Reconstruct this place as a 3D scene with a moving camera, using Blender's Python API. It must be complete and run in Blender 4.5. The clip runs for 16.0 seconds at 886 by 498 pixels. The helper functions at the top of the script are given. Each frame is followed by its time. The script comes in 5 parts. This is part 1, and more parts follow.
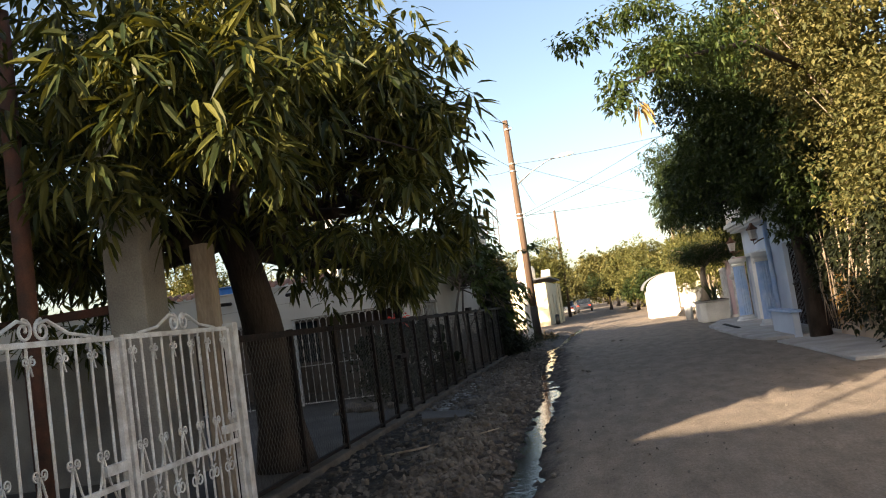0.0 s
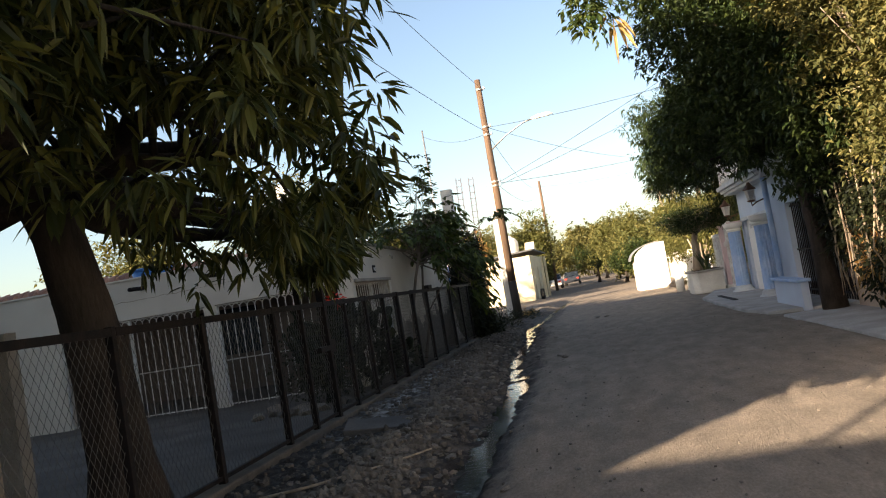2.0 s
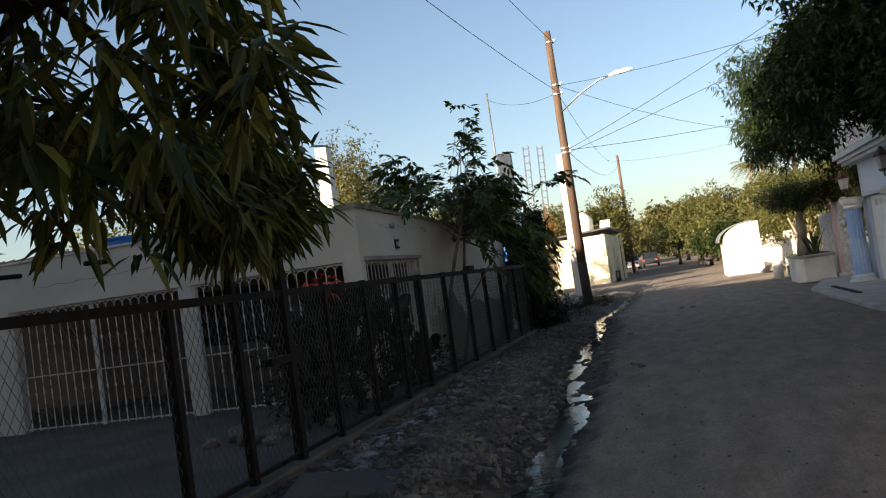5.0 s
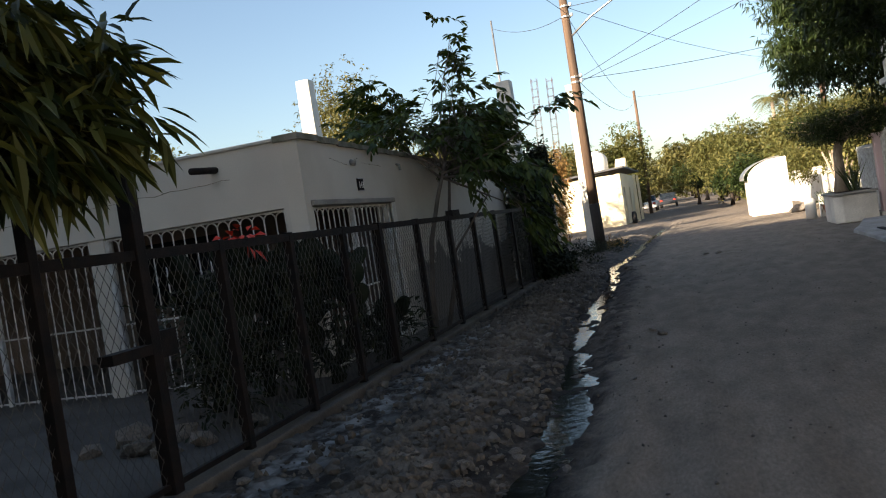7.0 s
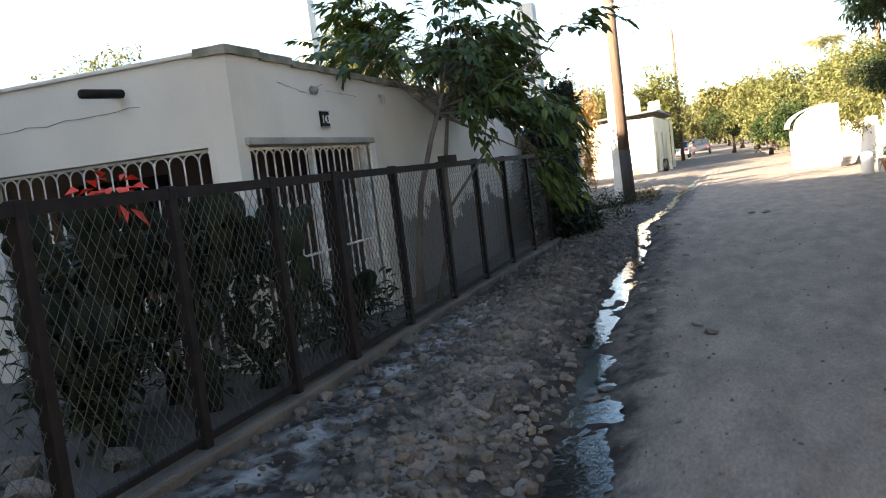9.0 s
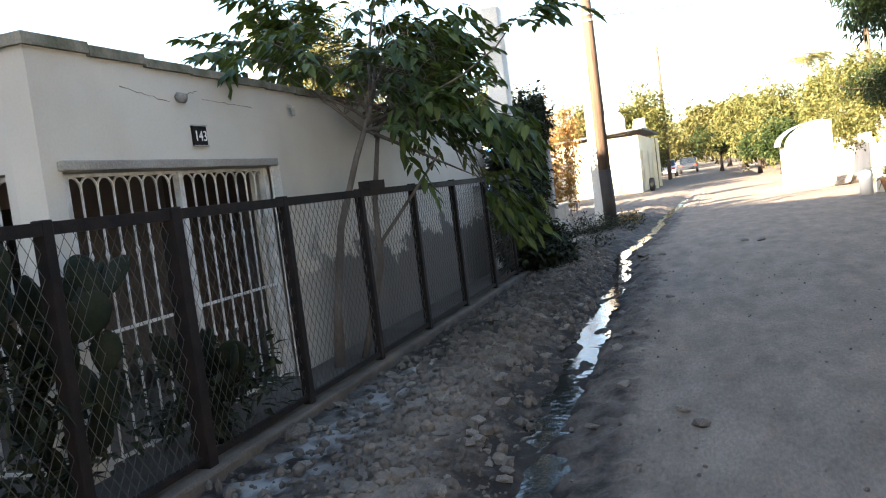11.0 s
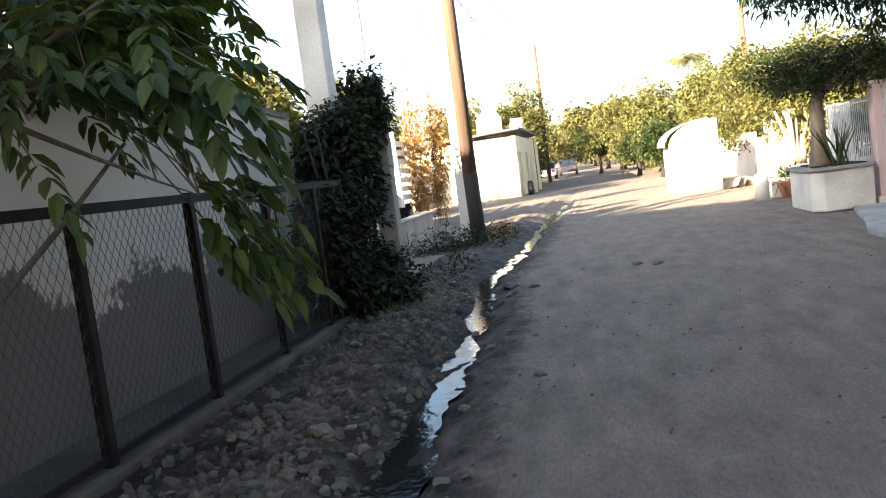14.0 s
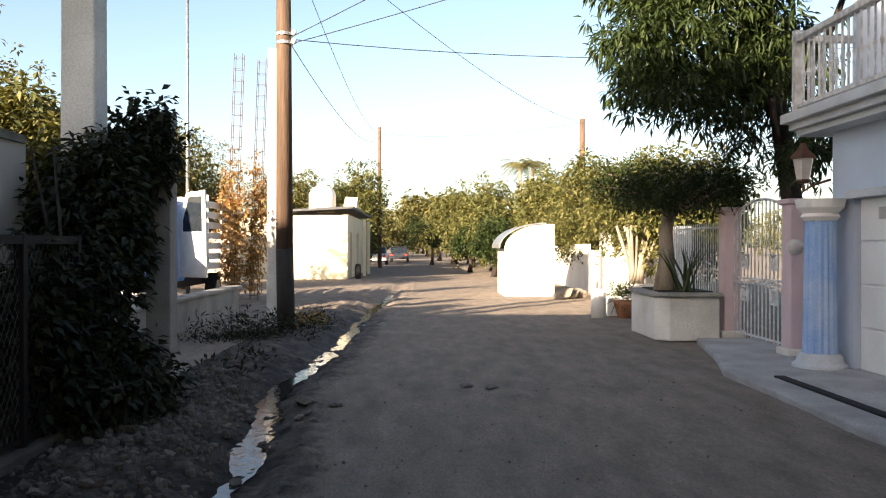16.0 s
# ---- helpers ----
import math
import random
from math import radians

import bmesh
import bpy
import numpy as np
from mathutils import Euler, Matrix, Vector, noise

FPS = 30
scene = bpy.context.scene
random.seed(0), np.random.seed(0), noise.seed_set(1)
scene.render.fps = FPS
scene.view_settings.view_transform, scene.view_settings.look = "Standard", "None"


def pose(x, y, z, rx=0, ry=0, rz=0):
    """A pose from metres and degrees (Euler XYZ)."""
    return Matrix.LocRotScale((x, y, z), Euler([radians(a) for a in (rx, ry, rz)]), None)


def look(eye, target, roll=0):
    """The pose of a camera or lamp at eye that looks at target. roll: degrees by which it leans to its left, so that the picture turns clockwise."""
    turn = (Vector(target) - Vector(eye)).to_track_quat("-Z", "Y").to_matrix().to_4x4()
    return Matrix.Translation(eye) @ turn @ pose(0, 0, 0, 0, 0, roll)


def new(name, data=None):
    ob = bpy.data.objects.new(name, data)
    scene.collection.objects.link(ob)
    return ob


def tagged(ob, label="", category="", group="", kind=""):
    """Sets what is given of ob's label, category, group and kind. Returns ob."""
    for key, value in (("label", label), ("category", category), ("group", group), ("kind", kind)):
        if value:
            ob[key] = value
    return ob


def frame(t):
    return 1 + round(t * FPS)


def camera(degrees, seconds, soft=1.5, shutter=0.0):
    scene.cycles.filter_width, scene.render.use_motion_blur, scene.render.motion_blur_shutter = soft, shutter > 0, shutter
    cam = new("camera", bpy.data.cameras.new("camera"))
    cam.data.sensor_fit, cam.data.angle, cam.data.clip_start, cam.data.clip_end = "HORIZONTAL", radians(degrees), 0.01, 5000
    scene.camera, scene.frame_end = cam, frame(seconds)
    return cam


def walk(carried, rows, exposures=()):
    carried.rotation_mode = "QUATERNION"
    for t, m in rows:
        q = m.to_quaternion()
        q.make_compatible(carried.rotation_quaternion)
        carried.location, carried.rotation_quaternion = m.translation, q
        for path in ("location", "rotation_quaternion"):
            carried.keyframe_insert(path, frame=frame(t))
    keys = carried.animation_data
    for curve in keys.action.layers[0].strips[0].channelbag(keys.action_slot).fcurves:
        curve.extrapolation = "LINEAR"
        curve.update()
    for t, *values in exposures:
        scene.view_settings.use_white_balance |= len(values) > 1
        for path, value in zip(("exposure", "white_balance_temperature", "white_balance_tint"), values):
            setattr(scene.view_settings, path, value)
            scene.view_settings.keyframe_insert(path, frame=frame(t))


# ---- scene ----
cam = camera(55.8, 16.0, soft=1.1)
PATH = [
    (0, (0.304, -0.323, 1.509), (-0.058, 1.637, 1.673), -8.1),
    (0.5, (0.368, 0.313, 1.489), (0.076, 2.287, 1.627), -6.1),
    (1, (0.442, 1.045, 1.483), (0.067, 2.998, 1.692), -6.5),
    (1.5, (0.423, 1.741, 1.451), (0.015, 3.69, 1.642), -7.6),
    (2, (0.512, 2.397, 1.466), (0.164, 4.364, 1.57), -9.5),
    (2.5, (0.534, 2.89, 1.473), (0.112, 4.841, 1.598), -9.4),
    (3, (0.512, 3.458, 1.478), (0.16, 5.426, 1.537), -8.4),
    (3.5, (0.47, 4.079, 1.466), (0.091, 6.043, 1.481), -9.2),
    (3.7, (0.446, 4.361, 1.48), (-0.003, 6.31, 1.487), -8.7),
    (5.8, (0.348, 6.83, 1.48), (-0.209, 8.748, 1.588), -7.2),
    (6, (0.364, 7.066, 1.492), (-0.198, 8.985, 1.551), -6.8),
    (6.5, (0.313, 7.666, 1.508), (-0.041, 9.632, 1.422), -8.6),
    (7, (0.224, 8.274, 1.469), (-0.361, 10.186, 1.418), -8.8),
    (7.5, (0.128, 8.815, 1.467), (-0.563, 10.688, 1.353), -5.9),
    (8, (0.051, 9.399, 1.534), (-0.59, 11.289, 1.402), -7.0),
    (8.5, (-0.003, 9.941, 1.528), (-0.671, 11.822, 1.392), -6.9),
    (9, (-0.061, 10.537, 1.526), (-0.717, 12.417, 1.34), -7.0),
    (9.2, (-0.061, 10.77, 1.52), (-0.69, 12.658, 1.323), -6.8),
    (11.3, (-0.099, 12.744, 1.54), (-0.723, 14.639, 1.399), -7.4),
    (11.5, (-0.114, 12.994, 1.529), (-0.718, 14.896, 1.387), -8.0),
    (12, (-0.143, 13.724, 1.487), (-0.765, 15.622, 1.384), -7.9),
    (12.5, (-0.167, 14.289, 1.522), (-0.812, 16.175, 1.359), -8.9),
    (13, (-0.137, 14.933, 1.52), (-0.669, 16.856, 1.384), -10.6),
    (13.5, (-0.139, 15.502, 1.5), (-0.553, 17.456, 1.394), -7.6),
    (14, (-0.156, 16.117, 1.506), (-0.524, 18.076, 1.333), -7.5),
    (14.5, (-0.163, 16.712, 1.479), (-0.661, 18.639, 1.284), -5.3),
    (15, (-0.202, 17.322, 1.527), (-0.685, 19.249, 1.296), -6.8),
    (15.5, (-0.142, 17.869, 1.548), (-0.434, 19.844, 1.439), -3.4),
    (16, (-0.182, 18.359, 1.535), (-0.132, 20.358, 1.528), 0.0),
]
walk(cam, [(t, look(eye, target, roll)) for t, eye, target, roll in PATH],
     exposures=[(0, 2.1, 7200, 13), (3.5, 1.8, 6950, 12), (5.8, 1.5, 6600, 10), (6.5, 1.6, 6650, 10), (7.0, 1.8, 6650, 10), (8.0, 2.6, 6500, 10), (9.0, 3.2, 6500, 10), (12.0, 3.5, 6650, 11), (14.5, 3.15, 6750, 11), (15.3, 3.1, 6750, 12), (16, 2.2, 6900, 14)])

# ---- light ----
SUN_EL, TRAVEL = 19.0, Vector((0.6, 0.8, 0.0)).normalized()
world = bpy.data.worlds.new("sky")
scene.world = world
world.use_nodes = True
_nt = world.node_tree
_sky = _nt.nodes.new("ShaderNodeTexSky")
_sky.sky_type, _sky.sun_disc = "NISHITA", False
_sky.sun_elevation = radians(SUN_EL)
_sky.sun_rotation = math.atan2(-TRAVEL.x, -TRAVEL.y)
_sky.air_density, _sky.dust_density, _sky.ozone_density = 1.0, 1.5, 1.4
_nt.links.new(_sky.outputs[0], _nt.nodes["Background"].inputs[0])
_nt.nodes["Background"].inputs[1].default_value = 0.067
_sd = bpy.data.lights.new("sun", "SUN")
_sd.energy, _sd.angle, _sd.color = 5.0, radians(0.5), (1.0, 0.86, 0.68)
sun = new("sun", _sd)
_down = Vector((TRAVEL.x, TRAVEL.y, -math.tan(radians(SUN_EL))))
sun.matrix_world = Matrix.Translation((-8, -10, 20)) @ _down.to_track_quat("-Z", "Y").to_matrix().to_4x4()


# ---- materials ----
def mat(name, col, col2=None, rough=0.8, scale=6.0, fine=80.0, bump=0.15, metal=0.0, spec=0.3, stretch=(1, 1, 1), rand=0.0, grain=0.15):
    m = bpy.data.materials.new(name)
    m.use_nodes = True
    nt = m.node_tree
    b = nt.nodes["Principled BSDF"]
    N, L = nt.nodes.new, nt.links.new
    tc = N("ShaderNodeTexCoord")
    mp = N("ShaderNodeMapping")
    mp.inputs["Scale"].default_value = stretch
    L(tc.outputs["Object"], mp.inputs[0])
    n1, n2 = N("ShaderNodeTexNoise"), N("ShaderNodeTexNoise")
    n1.inputs["Scale"].default_value, n1.inputs["Detail"].default_value = scale, 6
    n2.inputs["Scale"].default_value, n2.inputs["Detail"].default_value = fine, 4
    L(mp.outputs[0], n1.inputs[0])
    L(mp.outputs[0], n2.inputs[0])
    r1 = N("ShaderNodeMapRange")
    r1.inputs[1].default_value, r1.inputs[2].default_value = 0.35, 0.65
    L(n1.outputs[0], r1.inputs[0])
    mx = N("ShaderNodeMix")
    mx.data_type = "RGBA"
    mx.inputs[6].default_value = (*col, 1)
    mx.inputs[7].default_value = (*(col2 or [c * 0.7 for c in col]), 1)
    L(r1.outputs[0], mx.inputs[0])
    hv = N("ShaderNodeHueSaturation")
    mr = N("ShaderNodeMapRange")
    mr.inputs[1].default_value, mr.inputs[2].default_value, mr.inputs[3].default_value, mr.inputs[4].default_value = 0.3, 0.7, 1 - grain, 1 + grain
    L(n2.outputs[0], mr.inputs[0])
    val = mr.outputs[0]
    if rand:
        oi = N("ShaderNodeObjectInfo")
        rr = N("ShaderNodeMapRange")
        rr.inputs[3].default_value, rr.inputs[4].default_value = 1 - rand, 1 + rand
        L(oi.outputs["Random"], rr.inputs[0])
        mm = N("ShaderNodeMath")
        mm.operation = "MULTIPLY"
        L(val, mm.inputs[0])
        L(rr.outputs[0], mm.inputs[1])
        val = mm.outputs[0]
    L(val, hv.inputs["Value"])
    L(mx.outputs[2], hv.inputs["Color"])
    L(hv.outputs[0], b.inputs["Base Color"])
    b.inputs["Roughness"].default_value, b.inputs["Metallic"].default_value = rough, metal
    b.inputs["Specular IOR Level"].default_value = spec
    if bump:
        bp = N("ShaderNodeBump")
        bp.inputs["Strength"].default_value, bp.inputs["Distance"].default_value = bump, 0.02
        L(n2.outputs[0], bp.inputs["Height"])
        L(bp.outputs[0], b.inputs["Normal"])
    return m


def leaf_mat(name, col, col2, rough=0.42, trans=0.25, tcol=None):
    """Leaf blades that vary one from the next and let a little light through."""
    m = bpy.data.materials.new(name)
    m.use_nodes = True
    nt = m.node_tree
    b, out = nt.nodes["Principled BSDF"], nt.nodes["Material Output"]
    N, L = nt.nodes.new, nt.links.new
    g = N("ShaderNodeNewGeometry")
    mx = N("ShaderNodeMix")
    mx.data_type = "RGBA"
    mx.inputs[6].default_value, mx.inputs[7].default_value = (*col, 1), (*col2, 1)
    p = N("ShaderNodeMath")
    p.operation, p.inputs[1].default_value = "POWER", 1.8
    L(g.outputs["Random Per Island"], p.inputs[0])
    L(p.outputs[0], mx.inputs[0])
    L(mx.outputs[2], b.inputs["Base Color"])
    b.inputs["Roughness"].default_value = rough
    b.inputs["Specular IOR Level"].default_value = 0.22
    t = N("ShaderNodeBsdfTranslucent")
    t.inputs[0].default_value = (*(tcol or (col2[0] * 1.6, col2[1] * 1.5, col2[2] * 0.6)), 1)
    s = N("ShaderNodeMixShader")
    s.inputs[0].default_value = trans
    L(b.outputs[0], s.inputs[1])
    L(t.outputs[0], s.inputs[2])
    L(s.outputs[0], out.inputs[0])
    return m


def ground_mat():
    """Packed earth: pale on the road, dark and damp along the drain, with pebbles and tyre-worn streaks."""
    m = mat("packed_earth", (0.262, 0.213, 0.167), (0.165, 0.134, 0.105), rough=0.95, scale=2.3, fine=34.0, bump=0.9, spec=0.15, stretch=(1.5, 0.5, 1), grain=0.26)
    nt = m.node_tree
    for node in nt.nodes:
        if node.type == "TEX_NOISE":
            node.inputs["Detail"].default_value, node.inputs["Roughness"].default_value = 11, 0.68
    b = nt.nodes["Principled BSDF"]
    N, L = nt.nodes.new, nt.links.new
    base = b.inputs["Base Color"].links[0].from_socket
    at = N("ShaderNodeAttribute")
    at.attribute_name = "damp"
    tc = N("ShaderNodeTexCoord")
    n = N("ShaderNodeTexNoise")
    n.inputs["Scale"].default_value, n.inputs["Detail"].default_value, n.inputs["Roughness"].default_value = 3.5, 8, 0.7
    L(tc.outputs["Object"], n.inputs[0])
    ad = N("ShaderNodeMath")
    ad.operation = "ADD"
    L(at.outputs["Fac"], ad.inputs[0])
    L(n.outputs[0], ad.inputs[1])
    r = N("ShaderNodeMapRange")
    r.inputs[1].default_value, r.inputs[2].default_value = 0.85, 1.2
    L(ad.outputs[0], r.inputs[0])
    mud = N("ShaderNodeMix")
    mud.data_type = "RGBA"
    mud.inputs[7].default_value = (0.03, 0.023, 0.018, 1)
    L(r.outputs[0], mud.inputs[0])
    L(base, mud.inputs[6])
    pale = N("ShaderNodeMix")
    pale.data_type = "RGBA"
    pale.inputs[7].default_value = (0.33, 0.32, 0.3, 1)
    at2 = N("ShaderNodeAttribute")
    at2.attribute_name = "lime"
    n2 = N("ShaderNodeTexNoise")
    n2.inputs["Scale"].default_value, n2.inputs["Detail"].default_value = 6.0, 8
    L(tc.outputs["Object"], n2.inputs[0])
    mu = N("ShaderNodeMath")
    mu.operation = "MULTIPLY"
    r2 = N("ShaderNodeMapRange")
    r2.inputs[1].default_value, r2.inputs[2].default_value = 0.42, 0.62
    L(n2.outputs[0], r2.inputs[0])
    L(r2.outputs[0], mu.inputs[0])
    L(at2.outputs["Fac"], mu.inputs[1])
    L(mu.outputs[0], pale.inputs[0])
    L(mud.outputs[2], pale.inputs[6])
    L(pale.outputs[2], b.inputs["Base Color"])
    rr = N("ShaderNodeMapRange")
    rr.inputs[3].default_value, rr.inputs[4].default_value = 0.97, 0.72
    L(r.outputs[0], rr.inputs[0])
    L(rr.outputs[0], b.inputs["Roughness"])
    return m


def stained_wall_mat(name, col, col2, grey, low, high):
    """Painted render that has flaked off to grey cement low on the wall in ragged patches."""
    m = mat(name, col, col2, rough=0.9, scale=1.2, fine=60, bump=0.04, spec=0.2, grain=0.03)
    nt = m.node_tree
    b = nt.nodes["Principled BSDF"]
    N, L = nt.nodes.new, nt.links.new
    base = b.inputs["Base Color"].links[0].from_socket
    tc = N("ShaderNodeTexCoord")
    sp = N("ShaderNodeSeparateXYZ")
    L(tc.outputs["Object"], sp.inputs[0])
    n = N("ShaderNodeTexNoise")
    n.inputs["Scale"].default_value, n.inputs["Detail"].default_value, n.inputs["Roughness"].default_value = 1.1, 7, 0.65
    L(tc.outputs["Object"], n.inputs[0])
    y = N("ShaderNodeMapRange")
    y.inputs[1].default_value, y.inputs[2].default_value = low, high
    L(sp.outputs["Z"], y.inputs[0])
    along = N("ShaderNodeMapRange")
    along.inputs[1].default_value, along.inputs[2].default_value = 18.6, 19.8
    L(sp.outputs["Y"], along.inputs[0])
    s = N("ShaderNodeMath")
    s.operation = "SUBTRACT"
    L(n.outputs[0], s.inputs[0])
    L(y.outputs[0], s.inputs[1])
    th = N("ShaderNodeMapRange")
    th.inputs[1].default_value, th.inputs[2].default_value = -0.02, 0.01
    L(s.outputs[0], th.inputs[0])
    mu = N("ShaderNodeMath")
    mu.operation = "MULTIPLY"
    L(th.outputs[0], mu.inputs[0])
    L(along.outputs[0], mu.inputs[1])
    mx = N("ShaderNodeMix")
    mx.data_type = "RGBA"
    mx.inputs[7].default_value = (*grey, 1)
    L(mu.outputs[0], mx.inputs[0])
    L(base, mx.inputs[6])
    L(mx.outputs[2], b.inputs["Base Color"])
    return m


M = {}
M["ground"] = ground_mat()
M["cream"] = stained_wall_mat("cream_wall", (0.58, 0.535, 0.46), (0.5, 0.455, 0.385), (0.15, 0.14, 0.13), 0.0, 2.1)
M["cream_plain"] = mat("cream_plain", (0.59, 0.545, 0.47), (0.51, 0.465, 0.4), 0.9, 1.0, 60, 0.04, grain=0.03)
# Shade of the porch recess is put into this dark wall colour.
M["interior"] = mat("shaded_porch_interior", (0.16, 0.13, 0.11), (0.12, 0.1, 0.085), 0.9, 1.0, 60, 0.1)
M["roof_rim"] = mat("mossy_coping", (0.26, 0.23, 0.18), (0.1, 0.1, 0.06), 0.95, 5, 60, 0.4)
M["pink_tile"] = mat("pink_roof_tile", (0.5, 0.27, 0.19), (0.36, 0.2, 0.15), 0.9, 3, 50, 0.3, rand=0.2)
M["concrete"] = mat("concrete", (0.32, 0.3, 0.26), (0.22, 0.2, 0.18), 0.92, 2, 60, 0.3)
M["concrete_light"] = mat("limewashed_concrete", (0.7, 0.67, 0.6), (0.52, 0.49, 0.43), 0.9, 1.5, 50, 0.2)
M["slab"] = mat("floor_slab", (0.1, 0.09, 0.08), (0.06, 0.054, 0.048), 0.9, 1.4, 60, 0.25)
M["apron"] = mat("pale_worn_concrete", (0.4, 0.385, 0.36), (0.29, 0.275, 0.255), 0.9, 1.8, 50, 0.25)
M["kerb"] = mat("fence_kerb", (0.13, 0.108, 0.086), (0.075, 0.064, 0.053), 0.95, 3, 60, 0.4)
M["black_iron"] = mat("rusty_black_iron", (0.006, 0.005, 0.005), (0.016, 0.01, 0.008), 0.75, 9, 120, 0.2, 0.0, 0.2)
M["wire"] = mat("galvanised_wire", (0.1, 0.095, 0.085), (0.065, 0.06, 0.055), 0.6, 5, 90, 0, 0.5)
M["white_iron"] = mat("white_painted_iron", (0.66, 0.65, 0.62), (0.42, 0.39, 0.35), 0.5, 10, 120, 0.1)
M["rust"] = mat("rusty_pipe", (0.12, 0.05, 0.032), (0.07, 0.04, 0.03), 0.8, 8, 90, 0.3)
M["bark"] = mat("bark", (0.05, 0.037, 0.029), (0.022, 0.017, 0.014), 0.95, 7, 40, 0.9, stretch=(1, 1, 0.3))
M["pale_bark"] = mat("pale_bark", (0.32, 0.26, 0.19), (0.2, 0.15, 0.11), 0.95, 6, 40, 0.7, stretch=(1, 1, 0.3))
M["stem_bark"] = mat("grey_stem_bark", (0.15, 0.12, 0.095), (0.08, 0.065, 0.052), 0.95, 7, 40, 0.7, stretch=(1, 1, 0.3))
M["pole_wood"] = mat("utility_pole_wood", (0.145, 0.09, 0.057), (0.08, 0.052, 0.036), 0.85, 5, 30, 0.6, stretch=(3, 3, 0.15))
M["tar"] = mat("tarred_wood", (0.02, 0.017, 0.015), (0.035, 0.028, 0.022), 0.75, 5, 40, 0.5, stretch=(2, 2, 0.3))
M["metal"] = mat("weathered_metal", (0.4, 0.4, 0.39), (0.3, 0.29, 0.28), 0.45, 8, 90, 0.1, 0.8)
M["cable"] = mat("cable_rubber", (0.03, 0.03, 0.03), None, 0.6, 8, 90, 0)
M["mango"] = leaf_mat("mango_leaf", (0.013, 0.023, 0.007), (0.13, 0.125, 0.03), 0.45, 0.12)
M["dark_leaf"] = leaf_mat("glossy_dark_leaf", (0.015, 0.028, 0.008), (0.05, 0.068, 0.018), 0.5, 0.1)
M["bright_leaf"] = leaf_mat("yellow_green_leaf", (0.06, 0.07, 0.02), (0.17, 0.15, 0.05), 0.6, 0.15)
M["olive_leaf"] = leaf_mat("olive_leaf", (0.055, 0.06, 0.02), (0.18, 0.155, 0.055), 0.6, 0.15)
M["guava"] = leaf_mat("broad_leaf", (0.022, 0.042, 0.011), (0.085, 0.105, 0.026), 0.45, 0.2)
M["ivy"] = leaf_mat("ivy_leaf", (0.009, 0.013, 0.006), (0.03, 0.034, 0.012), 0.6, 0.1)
M["dry_leaf"] = leaf_mat("dry_vine_leaf", (0.26, 0.13, 0.05), (0.38, 0.25, 0.1), 0.7)
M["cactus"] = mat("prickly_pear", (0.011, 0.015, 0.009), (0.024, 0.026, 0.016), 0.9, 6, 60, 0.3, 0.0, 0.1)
M["red_flower"] = mat("red_petal", (0.6, 0.05, 0.02), (0.5, 0.03, 0.02), 0.5, 8, 80, 0)
M["clod"] = mat("dry_clod", (0.16, 0.134, 0.108), (0.07, 0.058, 0.047), 0.95, 3, 60, 0.5)
M["stone"] = mat("grey_stone", (0.22, 0.19, 0.158), (0.12, 0.1, 0.083), 0.95, 7, 60, 0.5, rand=0.3)
M["blue_white"] = mat("pale_blue_render", (0.52, 0.58, 0.66), (0.45, 0.5, 0.58), 0.85, 1.0, 60, 0.08, grain=0.04)
M["blue"] = mat("blue_column_paint", (0.24, 0.38, 0.62), (0.4, 0.5, 0.66), 0.7, 3, 70, 0.15)
M["pink"] = mat("faded_pink_paint", (0.62, 0.47, 0.47), (0.55, 0.42, 0.42), 0.85, 2, 70, 0.1, grain=0.04)
M["white"] = mat("white_wall", (0.82, 0.79, 0.73), (0.74, 0.7, 0.64), 0.85, 1.2, 60, 0.08, grain=0.04)
M["cornice"] = mat("grey_moulding", (0.55, 0.56, 0.56), (0.45, 0.46, 0.46), 0.8, 2, 60, 0.1)
M["terracotta"] = mat("terracotta", (0.42, 0.2, 0.11), (0.3, 0.14, 0.08), 0.85, 4, 70, 0.2)
M["lantern"] = mat("bronze_lantern", (0.16, 0.08, 0.05), (0.1, 0.055, 0.04), 0.6, 9, 90, 0.1, 0.4)
M["old_glass"] = mat("frosted_glass", (0.5, 0.46, 0.4), (0.4, 0.36, 0.32), 0.3, 5, 60, 0)
M["glass"] = mat("dark_glass", (0.02, 0.025, 0.03), None, 0.08, 4, 60, 0, 0, 0.6)
M["peach"] = mat("peach_wall", (0.56, 0.42, 0.31), (0.46, 0.34, 0.25), 0.9, 1.0, 50, 0.15, grain=0.04)
M["yellow_wall"] = mat("pale_yellow_wall", (0.74, 0.66, 0.47), (0.66, 0.58, 0.4), 0.9, 1.0, 50, 0.1, grain=0.04)
M["dark_roof"] = mat("dark_sheet_roof", (0.06, 0.062, 0.07), (0.1, 0.1, 0.1), 0.7, 3, 50, 0.1)
M["door_wood"] = mat("dark_door", (0.09, 0.055, 0.035), (0.06, 0.04, 0.03), 0.7, 4, 60, 0.1)
M["truck_blue"] = mat("blue_truck_paint", (0.05, 0.2, 0.5), (0.04, 0.15, 0.4), 0.4, 5, 60, 0)
M["truck_white"] = mat("white_truck_paint", (0.7, 0.68, 0.62), (0.6, 0.56, 0.5), 0.5, 4, 60, 0.05)
M["rubber"] = mat("tyre_rubber", (0.02, 0.02, 0.02), None, 0.9, 8, 60, 0.1)
M["car_white"] = mat("white_car_paint", (0.75, 0.75, 0.75), (0.7, 0.7, 0.7), 0.3, 3, 60, 0)
M["car_dark"] = mat("dark_car_paint", (0.04, 0.045, 0.055), None, 0.3, 3, 60, 0)


